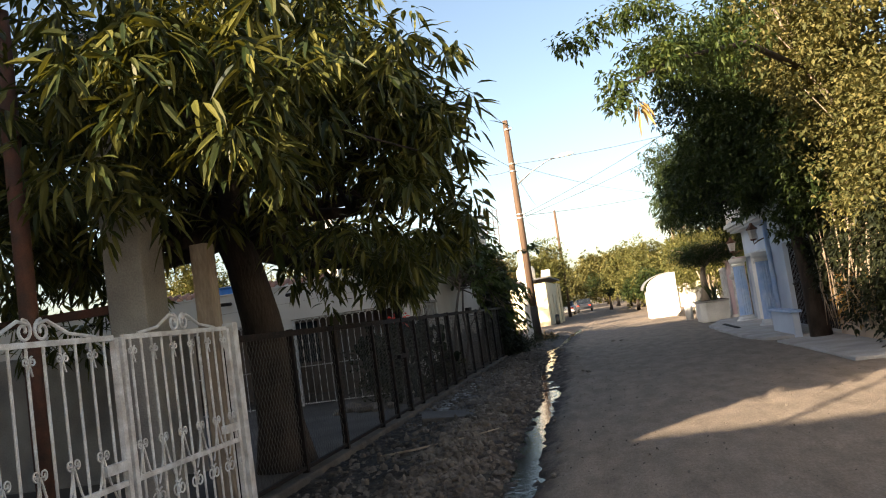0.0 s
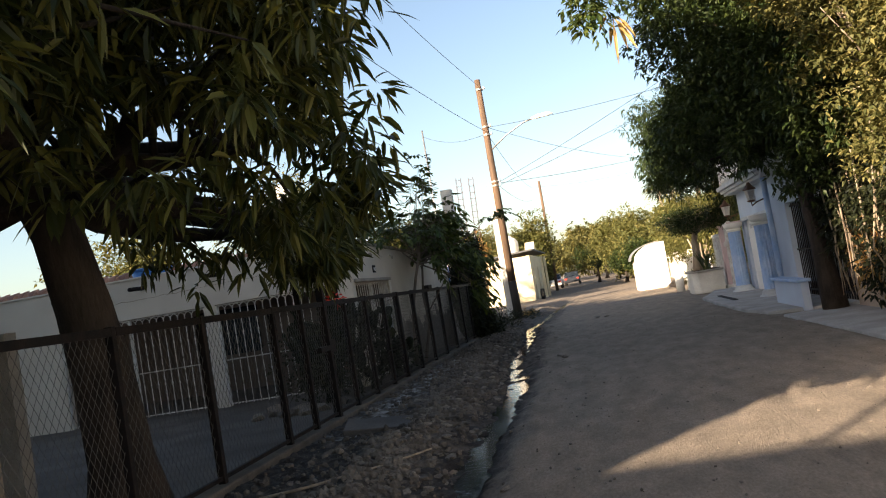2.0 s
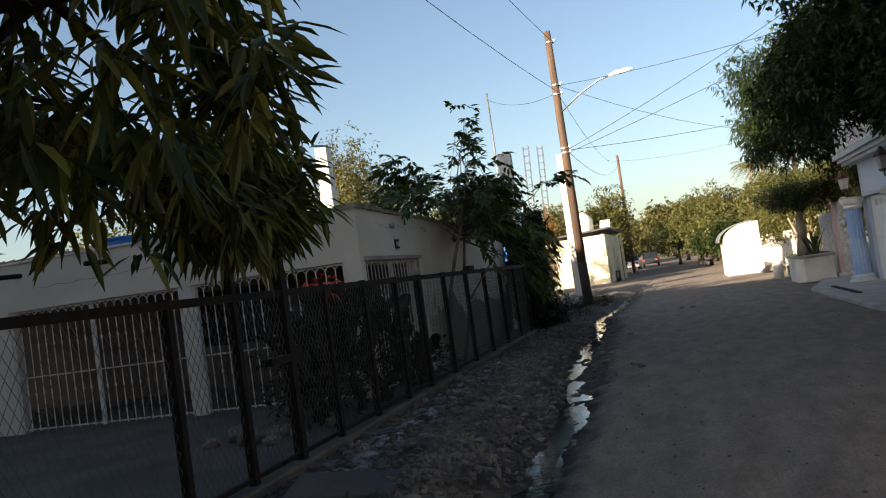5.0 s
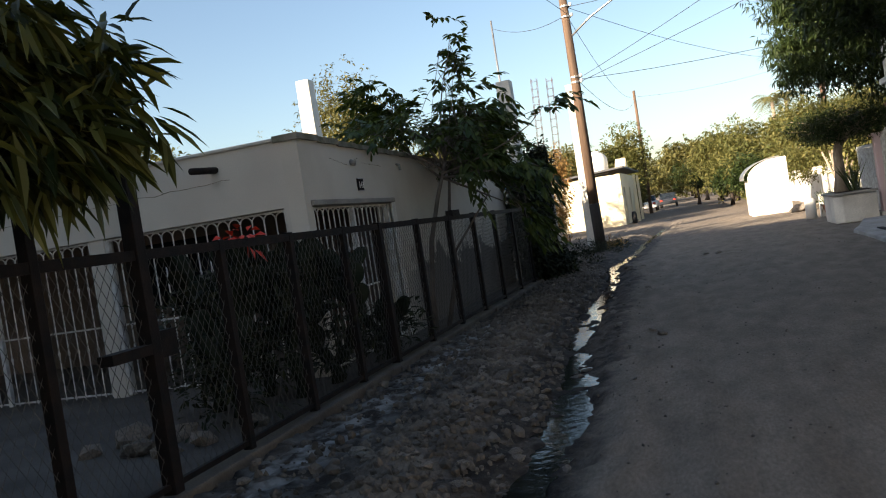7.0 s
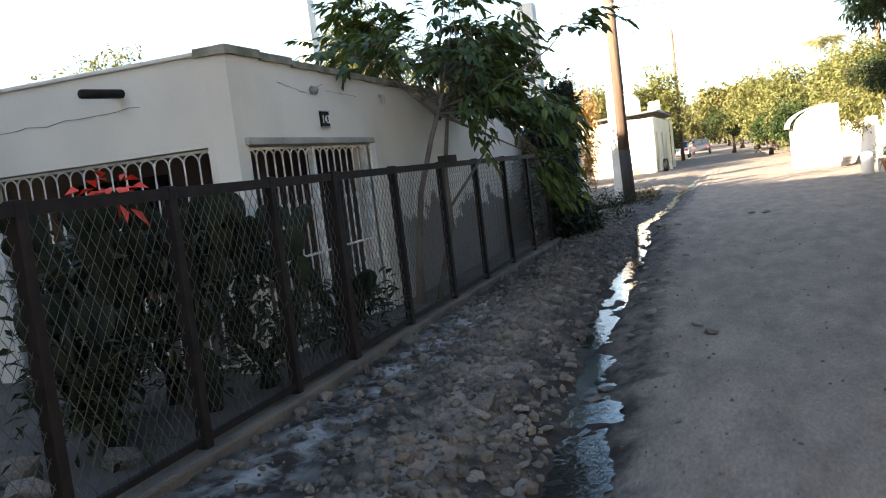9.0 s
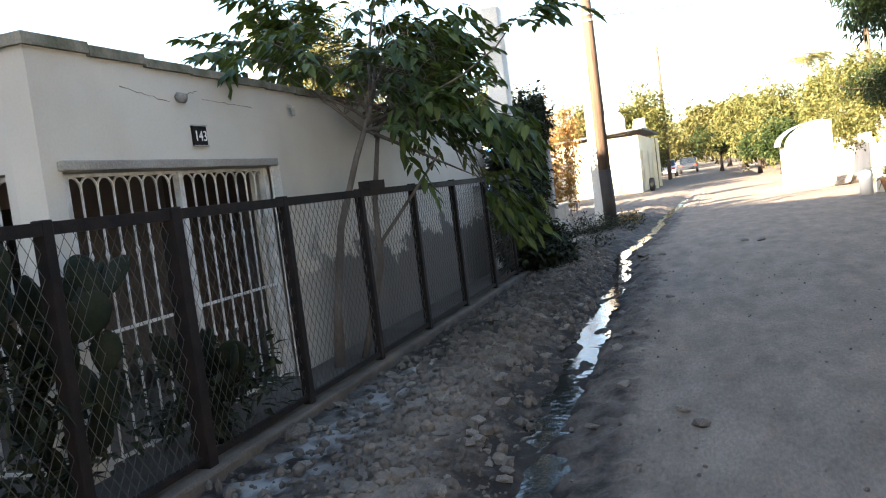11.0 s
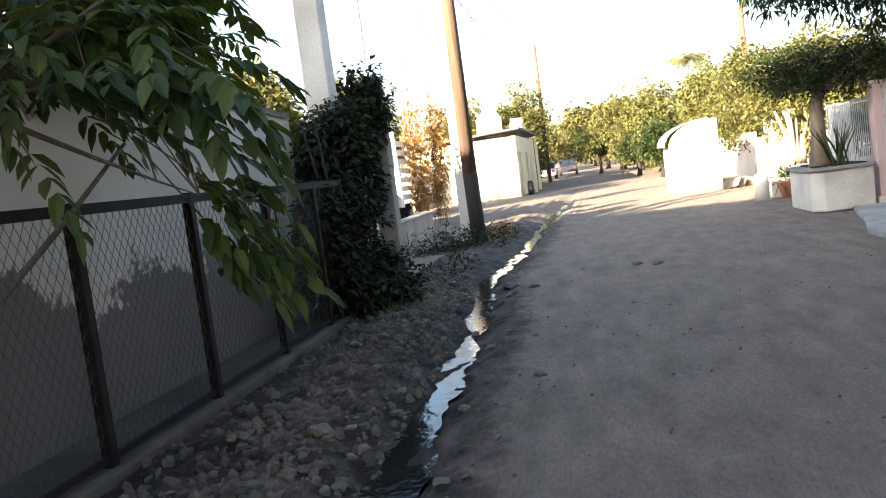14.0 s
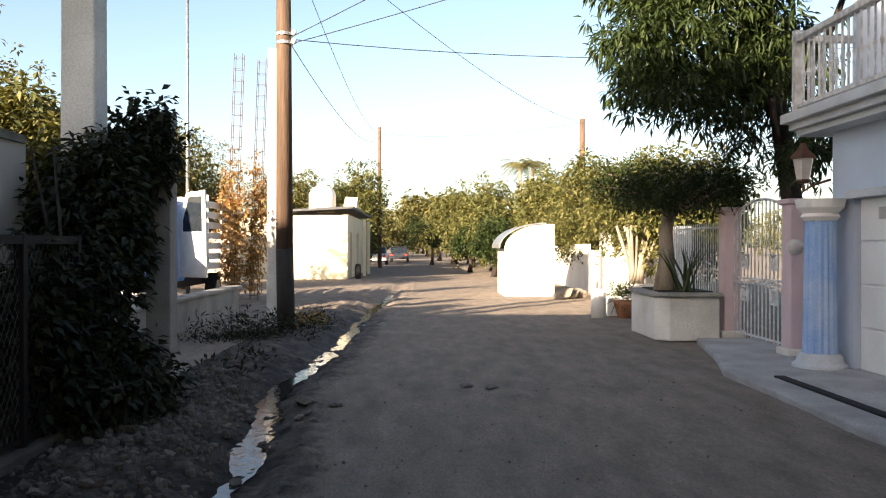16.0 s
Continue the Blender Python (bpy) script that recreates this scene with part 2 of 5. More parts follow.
def water_mat():
    m = bpy.data.materials.new("drain_water")
    m.use_nodes = True
    nt = m.node_tree
    b = nt.nodes["Principled BSDF"]
    b.inputs["Base Color"].default_value = (0.018, 0.018, 0.015, 1)
    b.inputs["Roughness"].default_value, b.inputs["IOR"].default_value = 0.04, 1.33
    n, bp, tc = nt.nodes.new("ShaderNodeTexNoise"), nt.nodes.new("ShaderNodeBump"), nt.nodes.new("ShaderNodeTexCoord")
    n.inputs["Scale"].default_value, n.inputs["Detail"].default_value = 11, 4
    nt.links.new(tc.outputs["Object"], n.inputs[0])
    bp.inputs["Strength"].default_value, bp.inputs["Distance"].default_value = 0.22, 0.02
    nt.links.new(n.outputs[0], bp.inputs["Height"])
    nt.links.new(bp.outputs[0], b.inputs["Normal"])
    return m


M["water"] = water_mat()


# ---- mesh tools ----
class Build:
    """Gathers corners and faces of one mesh."""

    def __init__(self):
        self.v, self.f = [], []

    def box(self, lo, hi, turn=None):
        n = len(self.v)
        pts = [Vector((x, y, z)) for z in (lo[2], hi[2]) for y in (lo[1], hi[1]) for x in (lo[0], hi[0])]
        if turn is not None:
            pts = [turn @ p for p in pts]
        self.v += [tuple(p) for p in pts]
        self.f += [tuple(n + i for i in q) for q in ((0, 2, 3, 1), (4, 5, 7, 6), (0, 1, 5, 4), (2, 6, 7, 3), (0, 4, 6, 2), (1, 3, 7, 5))]
        return self

    def tube(self, pts, radii, sides=8, cap=True, flat=1.0):
        pts = [Vector(p) for p in pts]
        if not hasattr(radii, "__len__"):
            radii = [radii] * len(pts)
        n0, prev = len(self.v), None
        for i, p in enumerate(pts):
            d = (pts[min(i + 1, len(pts) - 1)] - pts[max(i - 1, 0)]).normalized()
            if prev is None:
                prev = d.orthogonal().normalized()
            u = (prev - d * prev.dot(d)).normalized()
            w = d.cross(u)
            prev = u
            for k in range(sides):
                a = 2 * math.pi * k / sides
                self.v.append(tuple(p + float(radii[i]) * (u * math.cos(a) + w * math.sin(a) * flat)))
        for i in range(len(pts) - 1):
            for k in range(sides):
                a, b = n0 + i * sides + k, n0 + i * sides + (k + 1) % sides
                self.f.append((a, b, b + sides, a + sides))
        if cap:
            self.f.append(tuple(n0 + k for k in reversed(range(sides))))
            self.f.append(tuple(n0 + (len(pts) - 1) * sides + k for k in range(sides)))
        return self

    def lathe(self, centre, rings, sides=20, flute=0.0):
        """rings: (height, radius) upward from centre; flute: depth of fluting."""
        n0, c = len(self.v), Vector(centre)
        for z, r in rings:
            for k in range(sides):
                a = 2 * math.pi * k / sides
                q = r * (1 - flute * (k % 2))
                self.v.append((c.x + q * math.cos(a), c.y + q * math.sin(a), c.z + z))
        for i in range(len(rings) - 1):
            for k in range(sides):
                a, b = n0 + i * sides + k, n0 + i * sides + (k + 1) % sides
                self.f.append((a, b, b + sides, a + sides))
        self.f.append(tuple(n0 + k for k in reversed(range(sides))))
        self.f.append(tuple(n0 + (len(rings) - 1) * sides + k for k in range(sides)))
        return self

    def prism(self, outline, axis, a, b):
        """An outline of two coordinates drawn along one axis ('x' or 'y' or 'z') from a to b."""
        n0, n = len(self.v), len(outline)
        for s in (a, b):
            for p, q in outline:
                self.v.append({"x": (s, p, q), "y": (p, s, q), "z": (p, q, s)}[axis])
        for k in range(n):
            self.f.append((n0 + k, n0 + (k + 1) % n, n0 + n + (k + 1) % n, n0 + n + k))
        self.f.append(tuple(n0 + k for k in reversed(range(n))))
        self.f.append(tuple(n0 + n + k for k in range(n)))
        return self

    def mesh(self, name, material, smooth=False):
        me = bpy.data.meshes.new(name)
        me.from_pydata(self.v, [], self.f)
        bm = bmesh.new()
        bm.from_mesh(me)
        bmesh.ops.recalc_face_normals(bm, faces=bm.faces)
        bm.to_mesh(me)
        bm.free()
        me.materials.append(material)
        if smooth:
            me.shade_smooth()
        return me


def part(name, b, material, parent=None, label="", smooth=False, bevel=0.0, kind=""):
    ob = new(name, b.mesh(name, material, smooth))
    ob.parent = parent
    if bevel:
        md = ob.modifiers.new("edge", "BEVEL")
        md.width, md.segments, md.limit_method = bevel, 2, "ANGLE"
    return tagged(ob, label, kind=kind)


def thing(name, at, label, category, group="", kind=""):
    """An Empty at a thing's base; its parts are built in world metres and hung under it."""
    e = new(name)
    e.location = at
    e.empty_display_size = 0.1
    return tagged(e, label, category, group, kind)


def hang(e):
    """Keeps the parts of e where they were built."""
    inv = Matrix.Translation(e.location).inverted()
    for c in e.children:
        c.matrix_parent_inverse = inv
    return e


def arc(c, r, a0, a1, n, plane):
    """Points of an arc about c; plane 'yz' or 'xz' or 'xy'."""
    out = []
    for i in range(n + 1):
        a = radians(a0 + (a1 - a0) * i / n)
        p, q = r * math.cos(a), r * math.sin(a)
        out.append({"yz": (c[0], c[1] + p, c[2] + q), "xz": (c[0] + p, c[1], c[2] + q), "xy": (c[0] + p, c[1] + q, c[2])}[plane])
    return out


# ---- foliage ----
def leaf_mesh(name, tips, per, length, width, droop, material, rng, spread=1.0, fold=0.18, fine=False):
    """Sprays of folded leaf blades: 'per' blades round each tip."""
    tips = np.repeat(np.asarray(tips, float), per, axis=0)
    n = len(tips)
    d = rng.normal(size=(n, 3))
    d[:, 2] = d[:, 2] * 0.6 - droop
    d /= np.linalg.norm(d, axis=1)[:, None]
    base = tips + d * (0.05 + 0.06 * rng.random((n, 1))) * spread + rng.normal(size=(n, 3)) * 0.03 * spread
    side = np.cross(d, rng.normal(size=(n, 3)) * 0.35 + np.array([0, 0, 1.0]))
    side /= np.linalg.norm(side, axis=1)[:, None] + 1e-9
    return blades(name, base, d, side, length, width, material, rng, fold, fine)


def blades(name, base, d, side, length, width, material, rng, fold=0.18, fine=False):
    """One folded, sagging blade at each base along d; fine blades have a rounder outline."""
    n = len(base)
    up = np.cross(side, d)
    ln = length * (0.65 + 0.6 * rng.random((n, 1)))
    wd = width * (0.7 + 0.5 * rng.random((n, 1)))
    sag = np.zeros((n, 3))
    sag[:, 2] = -0.22 * ln[:, 0]
    if fine:
        curl = up * wd * fold
        m1, m2 = base + d * ln * 0.28 + sag * 0.1, base + d * ln * 0.66 + sag * 0.45
        rows = [base, m1 + side * wd * 0.44 + curl, m1, m1 - side * wd * 0.44 + curl,
                m2 + side * wd * 0.4 + curl, m2, m2 - side * wd * 0.4 + curl, base + d * ln + sag]
        quads = [[0, 1, 2, 2], [0, 2, 3, 3], [1, 4, 5, 2], [2, 5, 6, 3], [4, 7, 5, 5], [5, 7, 6, 6]]
    else:
        mid = base + d * ln * 0.45 + sag * 0.2
        rows = [base, mid + side * wd / 2 + up * wd * fold, base + d * ln + sag, mid - side * wd / 2 + up * wd * fold, mid]
        quads = [[0, 1, 2, 4], [0, 4, 2, 3]]
    V = np.stack(rows, axis=1).reshape(-1, 3)
    k = np.arange(n)[:, None] * len(rows)
    F = np.concatenate([k + np.array([q]) for q in quads], axis=1).reshape(-1, 4).tolist()
    me = bpy.data.meshes.new(name)
    me.from_pydata(V.tolist(), [], [f[:3] if f[2] == f[3] else f for f in F])
    me.materials.append(material)
    return me


def spray_mesh(name, tips, heart, pairs, reach, length, width, material, rng):
    """Arching twigs that start at the tips and carry their leaves in two rows."""
    tips = np.asarray(tips, float)
    n = len(tips)
    out = tips - np.asarray(heart, float)
    out[:, 2] *= 0.4
    out = out / (np.linalg.norm(out, axis=1)[:, None] + 1e-9) + rng.normal(size=(n, 3)) * 0.45
    out /= np.linalg.norm(out, axis=1)[:, None]
    across = np.cross(out, np.array([0, 0, 1.0]))
    across /= np.linalg.norm(across, axis=1)[:, None] + 1e-9
    size = reach * (0.6 + 0.7 * rng.random((n, 1)))
    B, D = [], []
    for k in range(pairs):
        t = (k + 0.6) / pairs
        p = tips + out * size * t + np.array([0, 0, -0.42]) * size * t * t
        for sd in (1, -1):
            dd = across * sd * (0.9 - 0.5 * t) + out * (0.45 + 0.5 * t) + np.array([0, 0, -0.38 - 0.2 * t]) + rng.normal(size=(n, 3)) * 0.16
            B.append(p)
            D.append(dd / np.linalg.norm(dd, axis=1)[:, None])
    B, D = np.concatenate(B), np.concatenate(D)
    side = np.cross(D, rng.normal(size=B.shape) * 0.25 + np.array([0, 0, 1.0]))
    side /= np.linalg.norm(side, axis=1)[:, None] + 1e-9
    return blades(name, B, D, side, length, width, material, rng, 0.14, True)


def scatter(blobs, n, rng, gap=0.0, scale=0.8, power=0.45, keep=None):
    """Points in ellipsoids (cx, cy, cz, rx, ry, rz), thicker to the outside, with gaps."""
    vol = np.array([b[3] * b[4] * b[5] for b in blobs]) ** 0.75
    out = []
    while len(out) < n:
        b = blobs[rng.choice(len(blobs), p=vol / vol.sum())]
        d = rng.normal(size=3)
        d /= np.linalg.norm(d)
        p = Vector(b[:3]) + Vector((d * rng.random() ** power * np.array(b[3:6]) * (0.85 + 0.3 * rng.random())).tolist())
        if noise.noise(p * scale) < gap - 0.25 * rng.random() or (keep and not keep(p)):
            continue
        out.append(tuple(p))
    return out


def tree(at, label, blobs, n, per, length, width, droop, material, trunk_pts, trunk_r, limbs=8, seed=1, bark="bark", gap=0.0, group="", scale=0.8, name="tree", twigs=40, keep=None, fine=False, spray=0.0):
    rng = np.random.default_rng(seed)
    e = thing(name, at, label, "tree", group)
    tips = scatter(blobs, n, rng, gap, scale, keep=keep)
    b = Build()
    rad = np.linspace(trunk_r, trunk_r * 0.62, len(trunk_pts))
    rad[0] = trunk_r * 1.35
    b.tube(trunk_pts, list(rad), 12)
    part("trunk", b, M[bark], e, smooth=True)
    top = Vector(trunk_pts[-1])
    for i in range(limbs):
        lb = Build()
        bl = blobs[i % len(blobs)]
        goal = Vector(bl[:3]) + Vector((rng.normal() * bl[3] * 0.35, rng.normal() * bl[4] * 0.35, rng.normal() * bl[5] * 0.3))
        start = Vector(trunk_pts[-2]).lerp(top, 0.5 + 0.5 * rng.random())
        mid = start.lerp(goal, 0.5) + Vector((rng.normal(), rng.normal(), rng.normal() * 0.6)) * 0.12 * (goal - start).length
        q = [start.lerp(mid, t).lerp(mid.lerp(goal, t), t) for t in (0, 0.25, 0.5, 0.75, 1)]
        lb.tube(q, [trunk_r * 0.5, trunk_r * 0.4, trunk_r * 0.28, trunk_r * 0.18, trunk_r * 0.06], 7)
        for _ in range(max(1, twigs // limbs)):
            s = q[1 + int(rng.integers(0, 4))]
            tp = Vector(tips[int(rng.integers(0, len(tips)))])
            if (tp - s).length < 2.5:
                m2 = s.lerp(tp, 0.5) + Vector((0, 0, 0.12))
                lb.tube([s, m2, tp], [trunk_r * 0.12, trunk_r * 0.08, 0.006], 5)
        part("limb", lb, M[bark], e, smooth=True)
    if spray:
        cr = new("crown", spray_mesh("crown", tips, top, per, spray, length, width, material, rng))
    else:
        cr = new("crown", leaf_mesh("crown", tips, per, length, width, droop, material, rng, fine=fine))
    cr.parent = e
    return hang(e)


# ---- ground ----
DRAIN = [(-10, -0.6), (4, -0.62), (7.2, -0.69), (10.4, -0.83), (13.5, -0.86), (15.3, -0.94), (17.1, -1.2), (19.4, -1.3), (22, -1.4), (24, -1.42), (26, -1.62), (27.4, -1.76), (31, -1.5), (37.5, -1.43), (47, -1.1), (70, -0.6)]
FENCE_X = -2.9


def drain_x(y):
    x = np.interp(y, [d[0] for d in DRAIN], [d[1] for d in DRAIN])
    return float(x) + 0.07 * noise.noise(Vector((y * 1.7, 3.1, 0))) + 0.02 * noise.noise(Vector((y * 5.0, 9.1, 0)))


def ground_height(x, y):
    if abs(x) > 14 or y < -12 or y > 75:
        return 0.0
    dx = drain_x(y)
    rough = noise.noise(Vector((x * 0.7, y * 0.5, 0))) * 0.018 + noise.noise(Vector((x * 3, y * 3, 4))) * 0.007
    z = rough
    fade = min(1.0, max(0.0, (60 - y) / 20))
    if x < dx:
        s = min(1.0, (dx - x) / 1.0)
        z += fade * s * 0.09
        k = min(1.0, max(0.0, (dx - x - 0.15) / 0.25)) * (1.0 if x > FENCE_X else 0.15)
        z += fade * k * (abs(noise.noise(Vector((x * 3, y * 2.2, 1)))) * 0.05 + noise.noise(Vector((x * 9, y * 9, 2))) * 0.025 + noise.noise(Vector((x * 18, y * 18, 6))) * 0.02)
        z += fade * 0.06 * math.exp(-((dx - x - 0.75) / 0.3) ** 2) * (0.7 + noise.noise(Vector((x * 2, y * 1.5, 3))))
    else:
        z += fade * (0.016 * noise.noise(Vector((x * 3.2, y * 0.3, 8))) + 0.006 * noise.noise(Vector((x * 8, y * 5, 2))))
        if y > 16:
            lump = math.exp(-((x - dx - 0.45) / 0.35) ** 2)
            z += fade * lump * (0.05 * abs(noise.noise(Vector((x * 5, y * 4, 1)))) + 0.025 * noise.noise(Vector((x * 13, y * 13, 2))))
    w = 0.28 + 0.1 * noise.noise(Vector((y * 1.3, 0, 7)))
    d = (x - dx) / w
    z -= fade * 0.085 * math.exp(-d * d)
    if abs(x - dx) < 0.5:
        z += fade * (0.06 * noise.noise(Vector((x * 6, y * 2.6, 21))) + 0.035 * noise.noise(Vector((x * 17, y * 13, 22)))) * math.exp(-((x - dx) / 0.35) ** 2)
    bank = math.exp(-((x - dx - 0.42) / 0.2) ** 2)
    z += fade * bank * 0.03 * (0.5 + noise.noise(Vector((y * 2.2, 5, 5))))
    return z


def build_ground():
    xs = [-600, -300, -120, -60, -30, -20, -14] + list(np.arange(-12, -3.2, 0.5)) + list(np.arange(-3.2, 0.4, 0.035)) + list(np.arange(0.4, 5, 0.09)) + list(np.arange(5, 8, 0.3)) + [9, 12, 14, 20, 30, 60, 120, 300, 600]
    ys = [-600, -300, -100, -40, -20, -12, -8, -5, -2] + list(np.arange(0, 6, 0.2)) + list(np.arange(6, 30, 0.045)) + list(np.arange(30, 46, 0.2)) + list(np.arange(46, 76, 1.0)) + [90, 120, 200, 400, 900]
    nx = len(xs)
    V, damp, lime = [], [], []
    for y in ys:
        for x in xs:
            V.append((float(x), float(y), ground_height(x, y)))
            dx = drain_x(y) if -12 < y < 75 else 0
            q = 0.0
            if -12 < y < 75:
                q = 0.75 * math.exp(-((x - dx) / 0.42) ** 2)
                if FENCE_X < x < dx:
                    q = max(q, 0.7 - (0.3 if 9 < y < 20 else 0.1) * math.exp(-((dx - x - 0.75) / 0.3) ** 2))
                if x > dx and y > 16:
                    q = max(q, 0.6 * math.exp(-((x - dx - 0.3) / 0.4) ** 2))
                if x <= FENCE_X:
                    q = 0.25
                q *= min(1.0, max(0.0, (50 - y) / 15))
            damp.append(q)
            lime.append(0.95 * math.exp(-((x + 2.45) / 0.26) ** 2) if 11 < y < 18.8 else 0.0)
    F = [(j * nx + i, j * nx + i + 1, (j + 1) * nx + i + 1, (j + 1) * nx + i) for j in range(len(ys) - 1) for i in range(nx - 1)]
    me = bpy.data.meshes.new("ground")
    me.from_pydata(V, [], F)
    me.shade_smooth()
    for nm, vals in (("damp", damp), ("lime", lime)):
        a = me.attributes.new(nm, "FLOAT", "POINT")
        a.data.foreach_set("value", vals)
    me.materials.append(M["ground"])
    return tagged(new("ground", me), "rutted packed earth road with a damp rubble verge", "ground", kind="structure")


build_ground()


def build_water():
    """A thin trickle of waste water that lies in the drain, wider in some stretches."""
    b = Build()
    ys = np.arange(5, 46, 0.06)
    for y in ys:
        w = (0.12 if y > 21 else 0.16) + 0.11 * noise.noise(Vector((y * 0.9, 1, 1))) + 0.045 * noise.noise(Vector((y * 5.5, 2, 1)))
        if 14.3 < y < 16.2:
            w += 0.07
        w = max(0.03, w)
        c = drain_x(y) + 0.04 * noise.noise(Vector((y * 3, 8, 1)))
        b.v += [(c - w, float(y), -0.055), (c + w * 0.9, float(y), -0.055)]
    n = len(ys)
    b.f = [(2 * i, 2 * i + 1, 2 * i + 3, 2 * i + 2) for i in range(n - 1)]
    part("water", b, M["water"], None, "narrow trickle of waste water in the roadside drain", kind="structure")["category"] = "water"


build_water()

# ---- cream house behind the fence ----
HX, HY, HEND = -3.57, 16.15, 25.6


def roof_z(y):
    return 2.62 - 0.022 * (y - HY)


def iron_grille(name, base, axis, length, height, label, uprights=()):
    """White bars with a row of small arches along the top; runs from base along axis by length."""
    e = thing(name, base, label, "grille")
    ax = Vector((1, 0, 0)) if axis == "x" else Vector((0, 1, 0))
    o = Vector(base)
    plane = "xz" if axis == "x" else "yz"
    for nm, z in (("top_rail", height), ("middle_rail", height * 0.45), ("bottom_rail", 0.03)):
        part(nm, Build().tube([o + Vector((0, 0, z)), o + ax * length + Vector((0, 0, z))], 0.014, 4), M["white_iron"], e)
    for s in (0.0, length, *uprights):
        c = o + ax * s
        part("upright", Build().box(c + Vector((-0.025, -0.025, 0)), c + Vector((0.025, 0.025, height))), M["white_iron"], e)
    n = max(2, round(abs(length) / 0.14))
    step = length / n
    for i in range(1, n):
        p = o + ax * step * i
        bar = Build().tube([p, p + Vector((0, 0, height - 0.08))], 0.008, 5)
        for zz in (0.55, 1.25):
            bar.tube([p + Vector((0, 0, zz - 0.03)), p + Vector((0, 0, zz)), p + Vector((0, 0, zz + 0.03))], [0.008, 0.017, 0.008], 5)
        part("bar", bar, M["white_iron"], e)
    for i in range(n):
        c = o + ax * step * (i + 0.5) + Vector((0, 0, height - 0.08))
        part("arch", Build().tube(arc(c, abs(step) / 2, 0, 180, 6, plane), 0.008, 4), M["white_iron"], e)
    return hang(e)


def cream_house():
    e = thing("house", (-8, 21, 0), "single-storey cream rendered house with barred porch openings", "house")
    # side wall to the street: above the opening, beside it, and on to the far end
    def side(y0, y1, z0, top=True):
        b = Build()
        n = len(b.v)
        z1a, z1b = (roof_z(y0), roof_z(y1)) if top else (top, top)
        for x in (HX - 0.2, HX):
            b.v.extend([(x, y0, z0), (x, y1, z0), (x, y1, z1b), (x, y0, z1a)])
        b.f.extend([tuple(n + i for i in q) for q in ((0, 1, 2, 3), (4, 7, 6, 5), (0, 4, 5, 1), (3, 2, 6, 7), (0, 3, 7, 4), (1, 5, 6, 2))])
        part("side_wall", b, M["cream"], e, "cream wall with paint flaked to grey cement")
    side(HY, 16.3, 0.0)
    side(16.3, 18.64, 1.9)
    side(18.64, 24.7, 0.0)
    side(24.7, 25.15, 1.5)
    side(25.15, HEND, 0.0)
    part("side_wall", Build().box((HX - 0.2, 24.7, 0), (HX, 25.15, 1.0)), M["cream"], e)
    f = Build()
    f.box((-15, HY, 1.92), (HX - 0.2, HY + 0.2, roof_z(HY)))
    f.box((HX - 0.26, HY, 0), (HX - 0.2, HY + 0.2, 1.92))
    f.box((-6.32, HY + 0.02, 0), (-6.12, HY + 0.18, 1.92))
    f.box((-15, HY, 0), (-9.2, HY + 0.2, 1.92))
    part("front_wall", f, M["cream_plain"], e)
    # inner faces take the dark colour that carries the porch's shade
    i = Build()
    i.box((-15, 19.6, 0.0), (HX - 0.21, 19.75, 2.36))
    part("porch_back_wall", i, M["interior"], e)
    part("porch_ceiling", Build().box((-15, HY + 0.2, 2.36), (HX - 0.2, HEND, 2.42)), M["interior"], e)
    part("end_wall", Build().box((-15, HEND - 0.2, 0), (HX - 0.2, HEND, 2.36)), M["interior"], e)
    part("inner_door", Build().box((-5.3, 19.56, 0.1), (-4.5, 19.6, 2.05)), M["door_wood"], e)
    part("inner_window", Build().box((-8.2, 19.56, 0.9), (-6.8, 19.6, 1.9)), M["glass"], e)
    n = 18
    for k in range(n):
        y0, y1 = HY - 0.03 + (HEND - HY) * k / n, HY - 0.03 + (HEND - HY) * (k + 1) / n
        z = roof_z(y0) + 0.008 * noise.noise(Vector((y0 * 3, 0, 0)))
        part("coping_tile", Build().box((HX - 0.26, y0, z - 0.02), (HX + 0.03, y1 - 0.008, z + 0.03 + 0.02 * random.random())), M["roof_rim"], e, "mossy worn coping")
    part("front_coping", Build().box((-15, HY - 0.03, roof_z(HY) - 0.005), (HX - 0.26, HY + 0.22, roof_z(HY) + 0.03)), M["cream_plain"], e, bevel=0.01)
    part("roof", Build().box((-15, HY + 0.22, 2.42), (HX - 0.26, HEND, 2.46)), M["concrete"], e)
    for x in (-4.55, -5.95, -7.4, -8.9, -10.4):
        part("rain_spout", Build().tube([(x, HY + 0.05, 2.44), (x - 0.03, HY - 0.42, 2.42)], 0.036, 10), M["black_iron"], e, "dark rainwater spout pipe", True)
    pl = part("number_plate", Build().box((HX, 17.6, 2.06), (HX + 0.02, 17.77, 2.2)), M["black_iron"], e, "black house number plate", bevel=0.004)
    for z in (2.055, 2.2):
        part("plate_rim", Build().box((HX + 0.001, 17.595, z), (HX + 0.026, 17.775, z + 0.008)), M["metal"], pl)
    tx = bpy.data.curves.new("digits", "FONT")
    tx.body, tx.size, tx.extrude, tx.align_x = "143", 0.105, 0.002, "CENTER"
    tx.materials.append(M["white"])
    dg = new("digits", tx)
    dg.parent = pl
    dg.matrix_basis = Matrix.Translation((HX + 0.024, 17.685, 2.093)) @ pose(0, 0, 0, 90, 0, 90)
    sc = Build()
